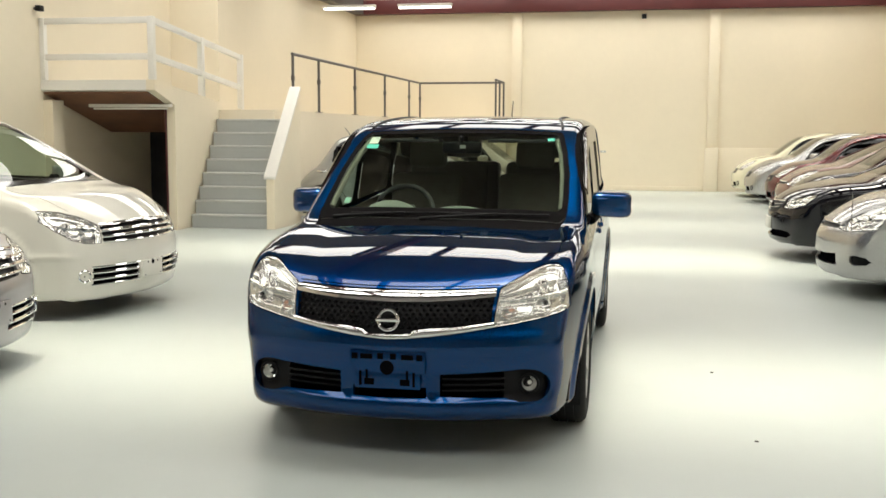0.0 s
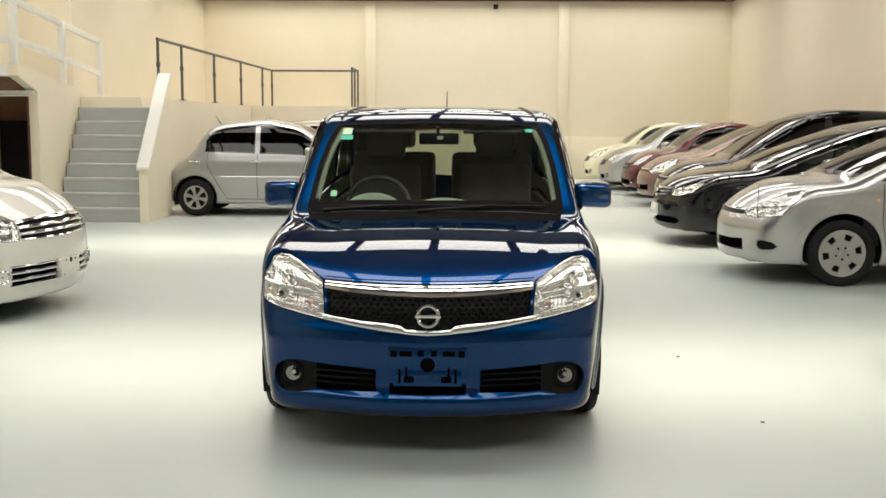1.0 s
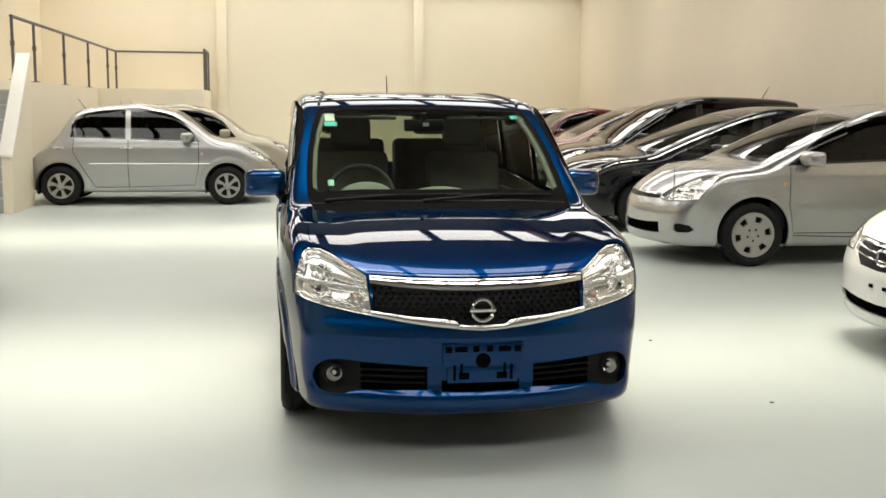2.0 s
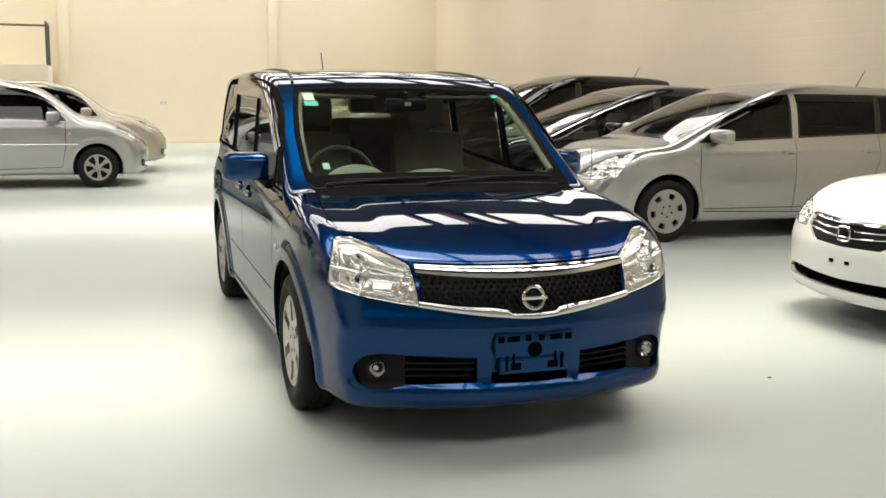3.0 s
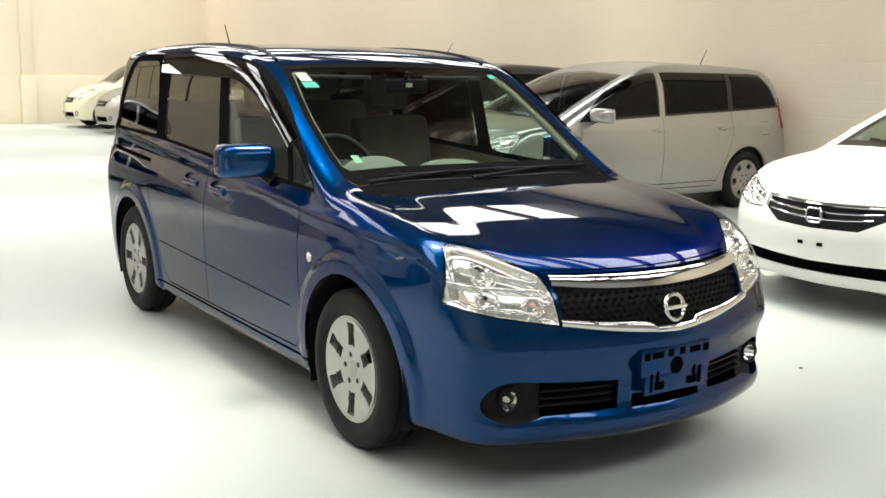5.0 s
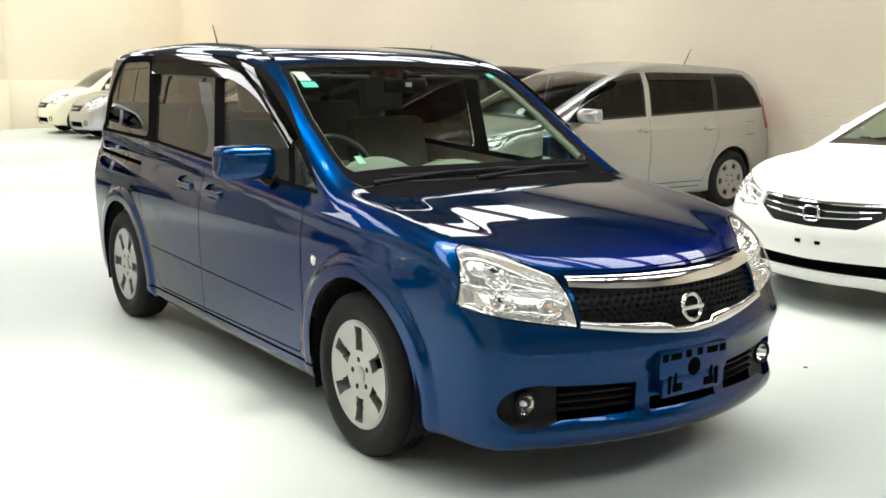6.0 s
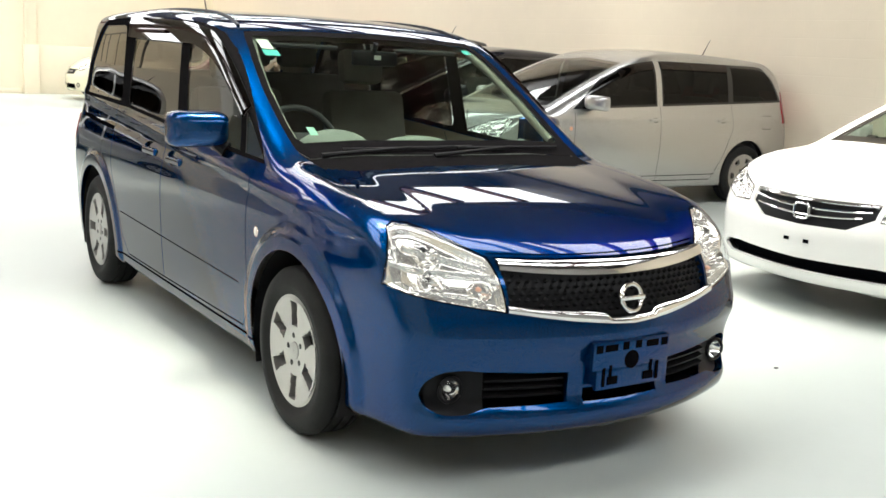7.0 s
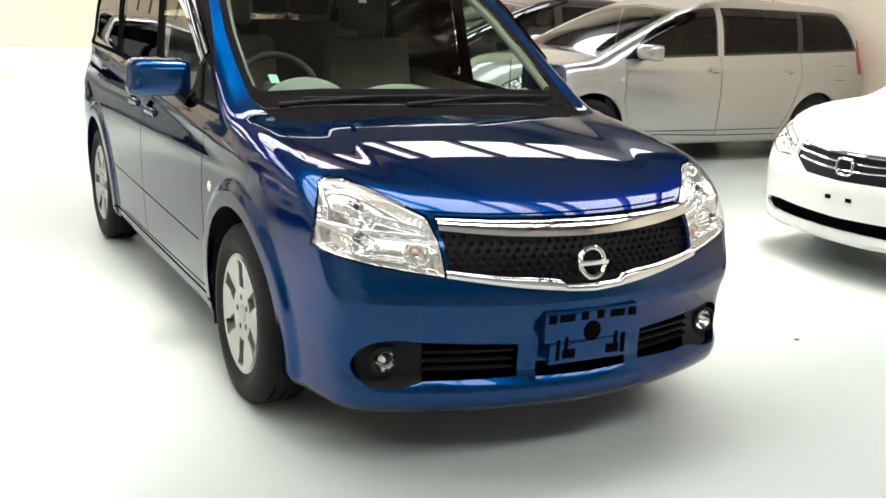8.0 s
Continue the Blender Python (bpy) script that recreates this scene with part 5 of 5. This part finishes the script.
# ---- the other cars ----
def car_spec(L=4.5, W=0.86, H=1.55, nose_z=0.70, cowl=(1.15, 0.98), head=(2.0, 1.42), roof_y=2.7, back=(3.9, 1.45), tail_y=0.12, belt=(0.92, 1.02), overhang=0.90, base=2.70, wheel=(7, "spoke"), R=0.31, rim=0.2,
             light=None, grille=None, intake=None, glass_kind="dark_glass", front_glass="side_glass", pillars=(0.42, 0.72), bow=0.36, tail_light=None, doors=True, split=False, fall=0.22, visor=False, extra=(), mirror_back=0.18, square=False, **more):
    cy, cz = cowl
    hy, hz = head
    by, bz = back
    b0, b1 = belt
    ya, yb = cy + 0.22, by + 0.10
    zt = H - 0.11

    def bz_at(y):
        return b0 + (b1 - b0) * (y - ya) / (yb - ya)

    front_run = bend([(ya, b0), ((ya + hy) / 2 + 0.02, (b0 + zt) / 2 + 0.05), (hy + 0.12, zt - 0.03), (hy + 0.55, zt)], 4)
    rear_run = [(by - 0.30, zt - 0.008), (by - 0.16, zt - 0.022), (by - 0.11, zt - 0.05), (yb + 0.01, b1 + 0.05), (yb + 0.01, b1)] if square else bend([(by - 0.45, zt - 0.005), (by - 0.12, zt - 0.06), (yb - 0.02, (zt + b1) / 2), (yb, b1)], 4)
    surround = front_run + rear_run
    R_ = []
    p1, p2 = ya + (yb - ya) * pillars[0], ya + (yb - ya) * pillars[1]

    def roofline(y):
        pts = sorted(front_run + rear_run)
        return float(np.interp(y, [p[0] for p in pts], [p[1] for p in pts])) - 0.028

    if split:
        for i, (a, b) in enumerate(((ya, p1 - 0.035), (p1 + 0.035, yb))):
            ys = np.linspace(a, b, 14)
            R_.append((f"window_surround#{i}", "side", [(float(y), max(roofline(y) + 0.026, bz_at(y) + 0.004)) for y in ys] + [(float(y), bz_at(y)) for y in ys[::-1]], ("gloss_black", -0.002, 0.0)))
    else:
        R_.append(("window_surround", "side", surround, ("gloss_black", -0.002, 0.0)))
    cuts = [(ya + 0.17, p1 - 0.055, front_glass), (p1 + 0.055, p2 - 0.035, glass_kind), (p2 + 0.035, yb - 0.05, glass_kind)]
    for i, (a, b, g) in enumerate(cuts):
        ys = np.linspace(a, b, 9)
        top = [(float(y), max(roofline(y), bz_at(y) + 0.03)) for y in ys]
        low = [(float(y), bz_at(y) + 0.022) for y in ys[::-1]]
        R_.append((f"side_window#{i}", "side", top + low, (g, -0.006, 0.004)))
    if visor:
        for i, (a, b) in enumerate(((hy - 0.15, p1 - 0.05), (p1 + 0.05, p2 - 0.03))):
            ys = np.linspace(a, b, 9)
            R_.append((f"weather_shield#{i}", "side", [(float(y), roofline(y) + 0.018) for y in ys] + [(float(y), roofline(y) - 0.055) for y in ys[::-1]], ("smoke", 0.010, 0.010)))
    hw = W - 0.22
    R_ += [
        ("windscreen_edge", "front", [(-0.02, cz + 0.008), (hw * 0.6, cz + 0.005), (hw + 0.02, cz - 0.005), (hw - 0.07, hz - 0.02), (-0.02, hz + 0.02)], ("gloss_black", -0.003, 0.0)),
        ("windscreen", "front", [(-0.02, cz + 0.045), (hw * 0.6, cz + 0.042), (hw - 0.02, cz + 0.035), (hw - 0.10, hz - 0.04), (-0.02, hz)], ("screen", -0.005, 0.004)),
        ("rear_window", "rear", [(-0.02, b1 + 0.03), (hw, b1 + 0.03), (hw - 0.08, bz - 0.04), (-0.02, bz)], ("privacy", -0.004, 0.004)),
    ]
    light = light or [(0.40, nose_z - 0.13), (0.42, nose_z - 0.02), (0.60, nose_z + 0.06), (0.76, nose_z + 0.08), (0.80, nose_z), (0.76, nose_z - 0.11), (0.58, nose_z - 0.15)]
    R_.append(("headlight_lens", "front", light, ("lens", 0.002, 0.012)))
    grille = grille or [(-0.02, nose_z - 0.02), (0.37, nose_z - 0.015), (0.36, nose_z - 0.13), (-0.02, nose_z - 0.14)]
    R_.append(("grille", "front", grille, ("black", -0.02, 0.0)))
    for i, poly in enumerate(intake or [[(-0.02, 0.36), (0.42, 0.36), (0.44, 0.25), (-0.02, 0.25)]]):
        R_.append((f"intake#{i}", "front", poly, ("gap", -0.05, 0.0)))
    R_ += list(extra)
    if tail_light:
        R_.append(("tail_lamp", "side", tail_light, ("red_lens", 0.006, 0.012)))
    R_.append(("hood_gap", "top", ribbon(bend([(0.60, 0.40 * cy), (0.64, 0.55 * cy), (0.68, 0.75 * cy), (W - 0.16, cy - 0.02)], 3), 0.008), ("gap", -0.006, 0.0)))
    if doors:
        R_.append(("door_gap#a", "side", ribbon([(ya + 0.02, b0 - 0.02), (ya + 0.02, 0.6), (ya + 0.08, 0.3), (p1, 0.27)], 0.009), ("gap", -0.006, 0.0)))
        R_.append(("door_gap#b", "side", ribbon([(p1, bz_at(p1) - 0.005), (p1 + 0.01, 0.6), (p1, 0.27)], 0.009), ("gap", -0.006, 0.0)))
        R_.append(("door_gap#c", "side", ribbon([(p1, 0.27), (overhang + base - 0.5, 0.27), (overhang + base - 0.36, 0.5), (p2 + 0.02, 0.80), (p2, bz_at(p2) - 0.005)], 0.009), ("gap", -0.006, 0.0)))
    return dict(
        length=L,
        top=[(-0.3, nose_z - 0.20), (0, nose_z - 0.04), (0.1, nose_z + 0.03), (0.36 * cy, nose_z + (cz - nose_z) * 0.55), (0.67 * cy, nose_z + (cz - nose_z) * 0.85), (cy - 0.03, cz), (cy + 0.04, cz + 0.03), ((cy + hy) / 2, (cz + hz) / 2 + 0.02), (hy, hz), (hy + 0.3, H - 0.04), (roof_y, H), (by - 0.5, H - 0.03), (by, bz), (by + 0.35, bz - fall), (L + 0.4, bz - 2.2 * fall)],
        plan=[(-0.3, W - 0.25), (0.1, W - 0.13), (0.3, W - 0.07), (0.55, W - 0.025), (0.9, W - 0.003), (L / 2, W), (L - 1.0, W), (L - 0.3, W - 0.05), (L + 0.3, W - 0.14)],
        section=[(0.1, -0.05), (0.25, -0.03), (0.5, -0.008), (0.7, 0.0), (b0 - 0.10, -0.006), (b0, -0.03), (b1 + 0.25, -0.105), (H - 0.1, -0.17), (H + 0.1, -0.24)],
        nose=[(0.1, 0.10), (0.2, 0.03), (0.35, 0.0), (0.5, 0.0), (nose_z - 0.1, 0.03), (nose_z, 0.09), (nose_z + 0.15, 0.28)],
        tail=[(0.1, L - 0.12), (0.3, L - 0.02), (0.55, L), (0.9, L - 0.05), (1.2, L - tail_y), (H, L - tail_y * 2.6)],
        bow=bow, crown=0.03, k_roof=0.11, k_front=0.10, k_rear=0.16, floor=more.pop("floor", 0.19),
        arches=[(overhang, R + 0.01, R + 0.05, 0.010), (overhang + base, R + 0.01, R + 0.05, 0.010)],
        wheel=wheel, track=W - 0.105, R=R, rim=rim, regions=R_, cowl=cowl, belt=b0, mirror=(ya + mirror_back, b0 + 0.07), back=back, **more,
    )


def dress(car, shell, got, spec, body):
    """Lamp innards, mirrors, seats and handles of a plain car."""
    w = cabin(car, shell, got, spec["cowl"][0] - 0.1, spec["back"][0] + 0.4, spec["belt"])
    lens = [r[2] for r in spec["regions"] if r[0] == "headlight_lens"][0]
    x0, x1 = min(p[0] for p in lens), max(p[0] for p in lens)
    z0, z1 = min(p[1] for p in lens), max(p[1] for p in lens)
    zm = sum(p[1] for p in lens) / len(lens)
    bowls = [(x0 + (x1 - x0) * f, zm + e * (z1 - z0), r * (z1 - z0)) for f, e, r in spec.get("bowls", ((0.34, -0.06, 0.22), (0.66, 0.02, 0.22)))]
    headlamp(car, shell, lens, bowls, ((x0 + 0.02, zm - 0.01, x1 - 0.02, zm + 0.03, 0.008),), 0.009, 0.030, 0.0014, 0.003)
    for bar in spec.get("bars", ()):
        z0, z1, xw, r = bar
        pts = []
        for k in range(25):
            x = -xw + 2 * xw * k / 24
            q = shell.on(abs(x), z0 + (z1 - z0) * (abs(x) / xw) ** 2)
            pts.append((x, q.y - 0.002, q.z))
        part("grille_bar", tube(pts, r, 8), M["chrome"], car, "chrome grille bar")
    if "badge" in spec:
        q = shell.on(0, spec["badge"])
        part("badge_plate", boxes((-0.050, 0.050, q.y - 0.014, q.y + 0.02, q.z - 0.042, q.z + 0.042), bevel=0.012), M["black"], car)
        part("badge", tube([(0.052 * math.copysign(abs(math.cos(a)) ** 0.5, math.cos(a)), q.y - 0.014, q.z + 0.044 * math.copysign(abs(math.sin(a)) ** 0.5, math.sin(a))) for a in [2 * math.pi * k / 32 for k in range(33)]], 0.008, 8), M["chrome"], car, "plain square chrome badge")
    for (x, z, sx, sz) in spec.get("fogs", ()):
        for side in (1, -1):
            q = shell.on(x, z)
            n = shell.normal(np.array(q))
            turn = Vector((0, -1, 0)).rotation_difference(Vector((side * n[0], n[1], 0)))
            fog = part("fog_lamp", bowl(bmesh.new(), (0, 0, 0), sx, 0.03), M["chrome"], car)
            fog.matrix_local = Matrix.Translation((side * q.x, q.y - 0.002, q.z)) @ turn.to_matrix().to_4x4()
            part("fog_ring", tube([(sx * math.cos(a), -0.003, sx * math.sin(a)) for a in [2 * math.pi * k / 24 for k in range(25)]], 0.008, 6), M["chrome"] if spec.get("bright_fogs") else M["black"], fog)
            part("fog_bulb", dome(bmesh.new(), (0, 0.02, 0), sx * 0.35, 0.02, 10), M["gloss_black"], fog)
    if "mount" in spec:
        zp = spec["mount"]
        q = shell.on(0.0, zp)
        mount = part("plate_mount", boxes((-0.145, 0.145, q.y - 0.022, q.y + 0.03, zp - 0.068, zp + 0.072), bevel=0.008), M[body], car, "bare plate mount in body colour")
        for x, z, r in ((0, 0.052, 0.020), (-0.07, 0.055, 0.008), (0.07, 0.055, 0.008), (-0.11, -0.05, 0.005), (0.11, -0.05, 0.005)):
            part("mount_hole", tube([(x, q.y - 0.0235, zp + z), (x, q.y - 0.016, zp + z)], r, 12), M["gap"], mount)
    for z0, z1, xa, xb, r in spec.get("side_bars", ()):
        for side in (1, -1):
            run = [shell.on(xa + (xb - xa) * k / 10, z0 + (z1 - z0) * k / 10) for k in range(11)]
            part("intake_bar", tube([(side * q.x, q.y + 0.004, q.z) for q in run], r, 8), M["chrome"], car)
    if "strip" in spec:
        ya, yb, z = spec["strip"]
        for side in (1, -1):
            run = [shell.on(0, y=ya + (yb - ya) * k / 8, z=z, face="side") for k in range(9)]
            part("side_moulding", tube([(side * (q.x + 0.002), q.y, q.z) for q in run], 0.013, 6), M[body], car)
    for side in (1, -1):
        yr, zr = spec["cowl"][0] + 0.19, spec["belt"] - 0.18
        q = shell.on(0, y=yr, z=zr, face="side")
        rep = part("side_repeater", dome(bmesh.new(), (0, 0, 0), 0.022, 0.010, 12), M["amber"], car)
        rep.matrix_local = pose(side * (q.x - 0.002), yr, zr) @ Matrix.Rotation(side * math.pi / 2, 4, "Z")
    if "plate" in spec:
        zp = spec["plate"]
        q = shell.on(0.0, zp)
        for x in (-0.07, 0.07):
            part("plate_screw", boxes((x - 0.018, x + 0.018, q.y - 0.006, q.y + 0.012, zp - 0.010, zp + 0.012), bevel=0.002), M["gap"], car)
    if "white_plate" in spec:
        zp = spec["white_plate"]
        q = shell.on(0.0, zp)
        part("plate_blank", boxes((-0.165, 0.165, q.y - 0.016, q.y + 0.02, zp - 0.07, zp + 0.07), bevel=0.004), M["paper"], car, "blank white plate")
    if "pole" in spec:
        x, z0, z1 = spec["pole"]
        q = shell.on(x, z0)
        part("corner_pole", tube([(x, q.y + 0.02, z0), (x, q.y + 0.02, z1)], [0.006, 0.004], 6), M["pipe"], car, "thin corner marker pole")
    if "aerial" in spec:
        ay, dz = spec["aerial"]
        q = shell.on(0.0, y=ay, face="top")
        part("aerial", tube([(0, ay, q.z - 0.01), (0, ay + 0.12, q.z + dz)], [0.007, 0.003], 6), M["black"], car)
    y0 = spec["cowl"][0]
    part("dashboard", boxes((-w + 0.03, w - 0.03, y0 + 0.12, y0 + 0.55, 0.62, spec["cowl"][1] - 0.03), bevel=0.04), M["dark_cabin"], car)
    for x in (-0.36, 0.36):
        seat(car, x, y0 + 1.15, 0.45, M["dark_cabin"])
        seat(car, x, min(y0 + 2.05, spec["back"][0] - 0.62), 0.47, M["dark_cabin"], back=0.55)
    my, mz = spec["mirror"]
    for side in (-1, 1):
        mirror_pod(car, side, (spec["plan"][5][1] + 0.10, my, mz), (0.20, 0.13, 0.14), M[body], (spec["plan"][5][1] - 0.06, my + 0.02, mz - 0.05))
        for yy in (y0 + 1.28, y0 + 2.25):
            p = shell.on(0, y=yy, z=spec["belt"] - 0.09, face="side")
            part("door_handle", boxes((*sorted((side * (p.x - 0.005), side * (p.x + 0.034))), yy - 0.09, yy + 0.09, p.z - 0.015, p.z + 0.015), bevel=0.007), M[spec.get("handles", body)], car)
            # flat dark dome behind the handle, standing in for the shade in its recess
            cup = part("handle_cup", dome(bmesh.new(), (0, 0, 0), 0.055, 0.010, 14), M["pipe"], car)
            cup.matrix_local = pose(side * (p.x - 0.006), yy, p.z - 0.010) @ Matrix.Rotation(side * math.pi / 2, 4, "Z") @ Matrix.Diagonal((1, 1, 0.55, 1))


def parked(name, spec, x, y, turn, label, body, group, h=0.06):
    """Stands a car with its nose at (x, y); turn: the way its nose points, in degrees from -y."""
    car, shell, got = build_car(name, spec, pose(x, y, 0, 0, 0, turn), label, body, h, group)
    dress(car, shell, got, spec, body)
    return car, shell, got


RIGHT_ROW, LEFT_ROW = "cars parked along the right wall", "cars parked along the left wall"
WEST, EAST = -90, 90  # nose to -x, nose to +x
mpv = dict(rim=0.213, square=True, split=True, visor=True, front_glass="dark_glass", fall=0.10, pole=(0.60, 0.62, 0.95), L=4.56, W=0.86, H=1.58, nose_z=0.70, cowl=(1.02, 1.00), head=(2.02, 1.45), roof_y=2.7, back=(4.15, 1.51), tail_y=0.12, belt=(0.975, 1.09), overhang=0.91, base=2.75, wheel=(6, "hole"), pillars=(0.376, 0.72),
           light=[(0.43, 0.635), (0.43, 0.67), (0.51, 0.76), (0.63, 0.850), (0.73, 0.880), (0.785, 0.865), (0.815, 0.795), (0.81, 0.70), (0.80, 0.65), (0.66, 0.622), (0.55, 0.615)],
           grille=[(-0.02, 0.668), (0.36, 0.67), (0.42, 0.665), (0.415, 0.632), (-0.02, 0.625)], bars=[(0.672, 0.676, 0.40, 0.009)], intake=[[(-0.02, 0.39), (0.30, 0.395), (0.485, 0.41), (0.495, 0.30), (0.22, 0.295), (-0.02, 0.295)]],
           extra=[("fog_recess", "front", [(0.675, 0.405), (0.72, 0.415), (0.77, 0.400), (0.78, 0.36), (0.765, 0.33), (0.70, 0.325), (0.675, 0.35)], ("black", -0.03, 0.0)),
                  ("fuel_flap_gap", "side", ribbon([(3.90, 0.80), (4.06, 0.80), (4.06, 0.94), (3.90, 0.94), (3.90, 0.803)], 0.006), ("gap", -0.004, 0.0)),
                  ("sill_line", "side", ribbon([(1.32, 0.325), (2.4, 0.32), (3.22, 0.325)], 0.008), ("gap", -0.005, 0.0))],
           tail_light=[(4.27, 0.86), (4.44, 0.86), (4.44, 1.20), (4.27, 1.20), (4.25, 1.05)], aerial=(3.75, 0.19))
wide = dict(mirror_back=0.52, L=4.76, W=0.90, H=1.55, nose_z=0.72, cowl=(1.12, 0.98), head=(2.25, 1.43), roof_y=2.9, back=(4.2, 1.42), belt=(0.94, 1.02), overhang=0.95, base=2.83, wheel=(5, "spoke"),
            light=[(0.47, 0.62), (0.48, 0.70), (0.66, 0.755), (0.80, 0.80), (0.825, 0.76), (0.80, 0.67), (0.64, 0.615)],
            grille=[(-0.02, 0.70), (0.44, 0.715), (0.44, 0.63), (0.30, 0.555), (-0.02, 0.545)], bars=[(0.688, 0.702, 0.43, 0.011), (0.645, 0.668, 0.41, 0.006), (0.605, 0.63, 0.37, 0.006)], badge=0.625,
            intake=[[(-0.02, 0.345), (0.50, 0.358), (0.64, 0.350), (0.69, 0.315), (0.62, 0.275), (-0.02, 0.270)]], plate=0.45)
compact = dict(split=True, front_glass="dark_glass", fall=0.44, L=3.72, W=0.83, H=1.53, nose_z=0.70, cowl=(0.92, 1.00), head=(1.55, 1.43), roof_y=2.0, back=(2.92, 1.42), tail_y=0.30, belt=(0.95, 1.01), overhang=0.74, base=2.43, R=0.29, rim=0.185, wheel=(6, "spoke"), glass_kind="dark_glass", pillars=(0.555, 0.97),
               light=[(0.40, 0.66), (0.46, 0.80), (0.60, 0.87), (0.70, 0.86), (0.70, 0.74), (0.60, 0.65)], bars=[(0.62, 0.63, 0.26, 0.008)], fogs=[(0.55, 0.34, 0.045, 0.04)], aerial=(2.9, 0.16), strip=(1.0, 2.75, 0.62), handles="chrome")
fancy = {k: v for k, v in wide.items() if k not in ("badge", "plate")}
fancy.update(mirror_back=0.45, W=0.85, H=1.70, nose_z=0.76, cowl=(0.86, 1.045), head=(1.86, 1.57), roof_y=2.6, back=(4.2, 1.60), belt=(1.03, 1.08), floor=0.15, overhang=0.92, base=2.70,
             light=[(0.515, 0.605), (0.495, 0.68), (0.485, 0.750), (0.57, 0.812), (0.685, 0.856), (0.795, 0.868), (0.812, 0.79), (0.785, 0.720), (0.73, 0.645), (0.64, 0.612)],
             grille=[(-0.02, 0.762), (0.30, 0.758), (0.472, 0.748), (0.50, 0.612), (0.30, 0.606), (-0.02, 0.604)], bars=[(0.755, 0.742, 0.475, 0.014), (0.706, 0.700, 0.482, 0.013), (0.660, 0.656, 0.49, 0.013), (0.612, 0.616, 0.495, 0.009)],
             intake=[[(0.14, 0.425), (0.60, 0.425), (0.60, 0.280), (0.14, 0.285)]], side_bars=[(0.422, 0.422, 0.14, 0.61, 0.009), (0.378, 0.378, 0.14, 0.61, 0.014), (0.328, 0.328, 0.14, 0.61, 0.014), (0.284, 0.282, 0.14, 0.61, 0.008)],
             fogs=[(0.665, 0.355, 0.045, 0.045)], bright_fogs=True, mount=0.357, creases=[(0.515, 0.0, -0.3, 4.6, 0.010, 0.020)])
parked("estate_car", car_spec(**wide), 2.69, 1.45, WEST, "white low people carrier with chrome-barred grille", "snow", RIGHT_ROW, 0.04)
parked("estate_car", car_spec(**mpv), 2.74, 5.95, WEST, "silver metallic people carrier with tinted rear windows", "silver", RIGHT_ROW, 0.04)
parked("estate_car", car_spec(**{k: v for k, v in wide.items() if k != "plate"}, white_plate=0.42), 2.62, 8.85, WEST, "black low people carrier with chrome grille bars", "ink", RIGHT_ROW, 0.05)
parked("van", car_spec(**{**mpv, "H": 1.72, "head": (2.0, 1.58), "back": (4.2, 1.62), "belt": (1.0, 1.1)}), 3.2, 11.9, WEST, "glossy black tall people carrier, closed up", "ink", RIGHT_ROW)
parked("estate_car", car_spec(**mpv), 3.4, 14.7, WEST, "rose-silver metallic people carrier with glossy paint", "pinkish", RIGHT_ROW)
parked("hatchback", car_spec(**compact), 3.5, 17.2, WEST, "small dark red glossy hatchback", "red", RIGHT_ROW)
parked("hatchback", car_spec(**compact), 3.3, 19.4, WEST, "small silver metallic glossy hatchback", "silver", RIGHT_ROW)
parked("hatchback", car_spec(**compact), 3.2, 21.6, WEST, "small pale yellow hatchback by the wall", "yellow", RIGHT_ROW)
parked("people_carrier", car_spec(**fancy), -2.93, 3.59, EAST - 6, "pearl white people carrier with a chrome-barred grille", "white", LEFT_ROW, 0.035)
parked("saloon_car", car_spec(**{**fancy, "H": 1.45, "head": (2.1, 1.35), "roof_y": 2.8, "back": (3.6, 1.35), "nose_z": 0.72, "cowl": (1.1, 0.98), "belt": (0.95, 1.02), "light": None, "grille": None, "mount": 0.40}), -2.65, 1.05, EAST, "silver-grey metallic car with glossy paint", "grey", LEFT_ROW, 0.05)
parked("hatchback", car_spec(**compact), -0.88, 12.7, EAST, "small silver five-door hatchback with alloy wheels", "steel", LEFT_ROW, 0.04)
parked("hatchback", car_spec(**compact), -0.45, 15.2, EAST, "small champagne metallic hatchback", "gold", LEFT_ROW)
parked("hatchback", car_spec(**compact), -1.0, 17.8, EAST, "small glossy black parked hatchback", "ink", LEFT_ROW)
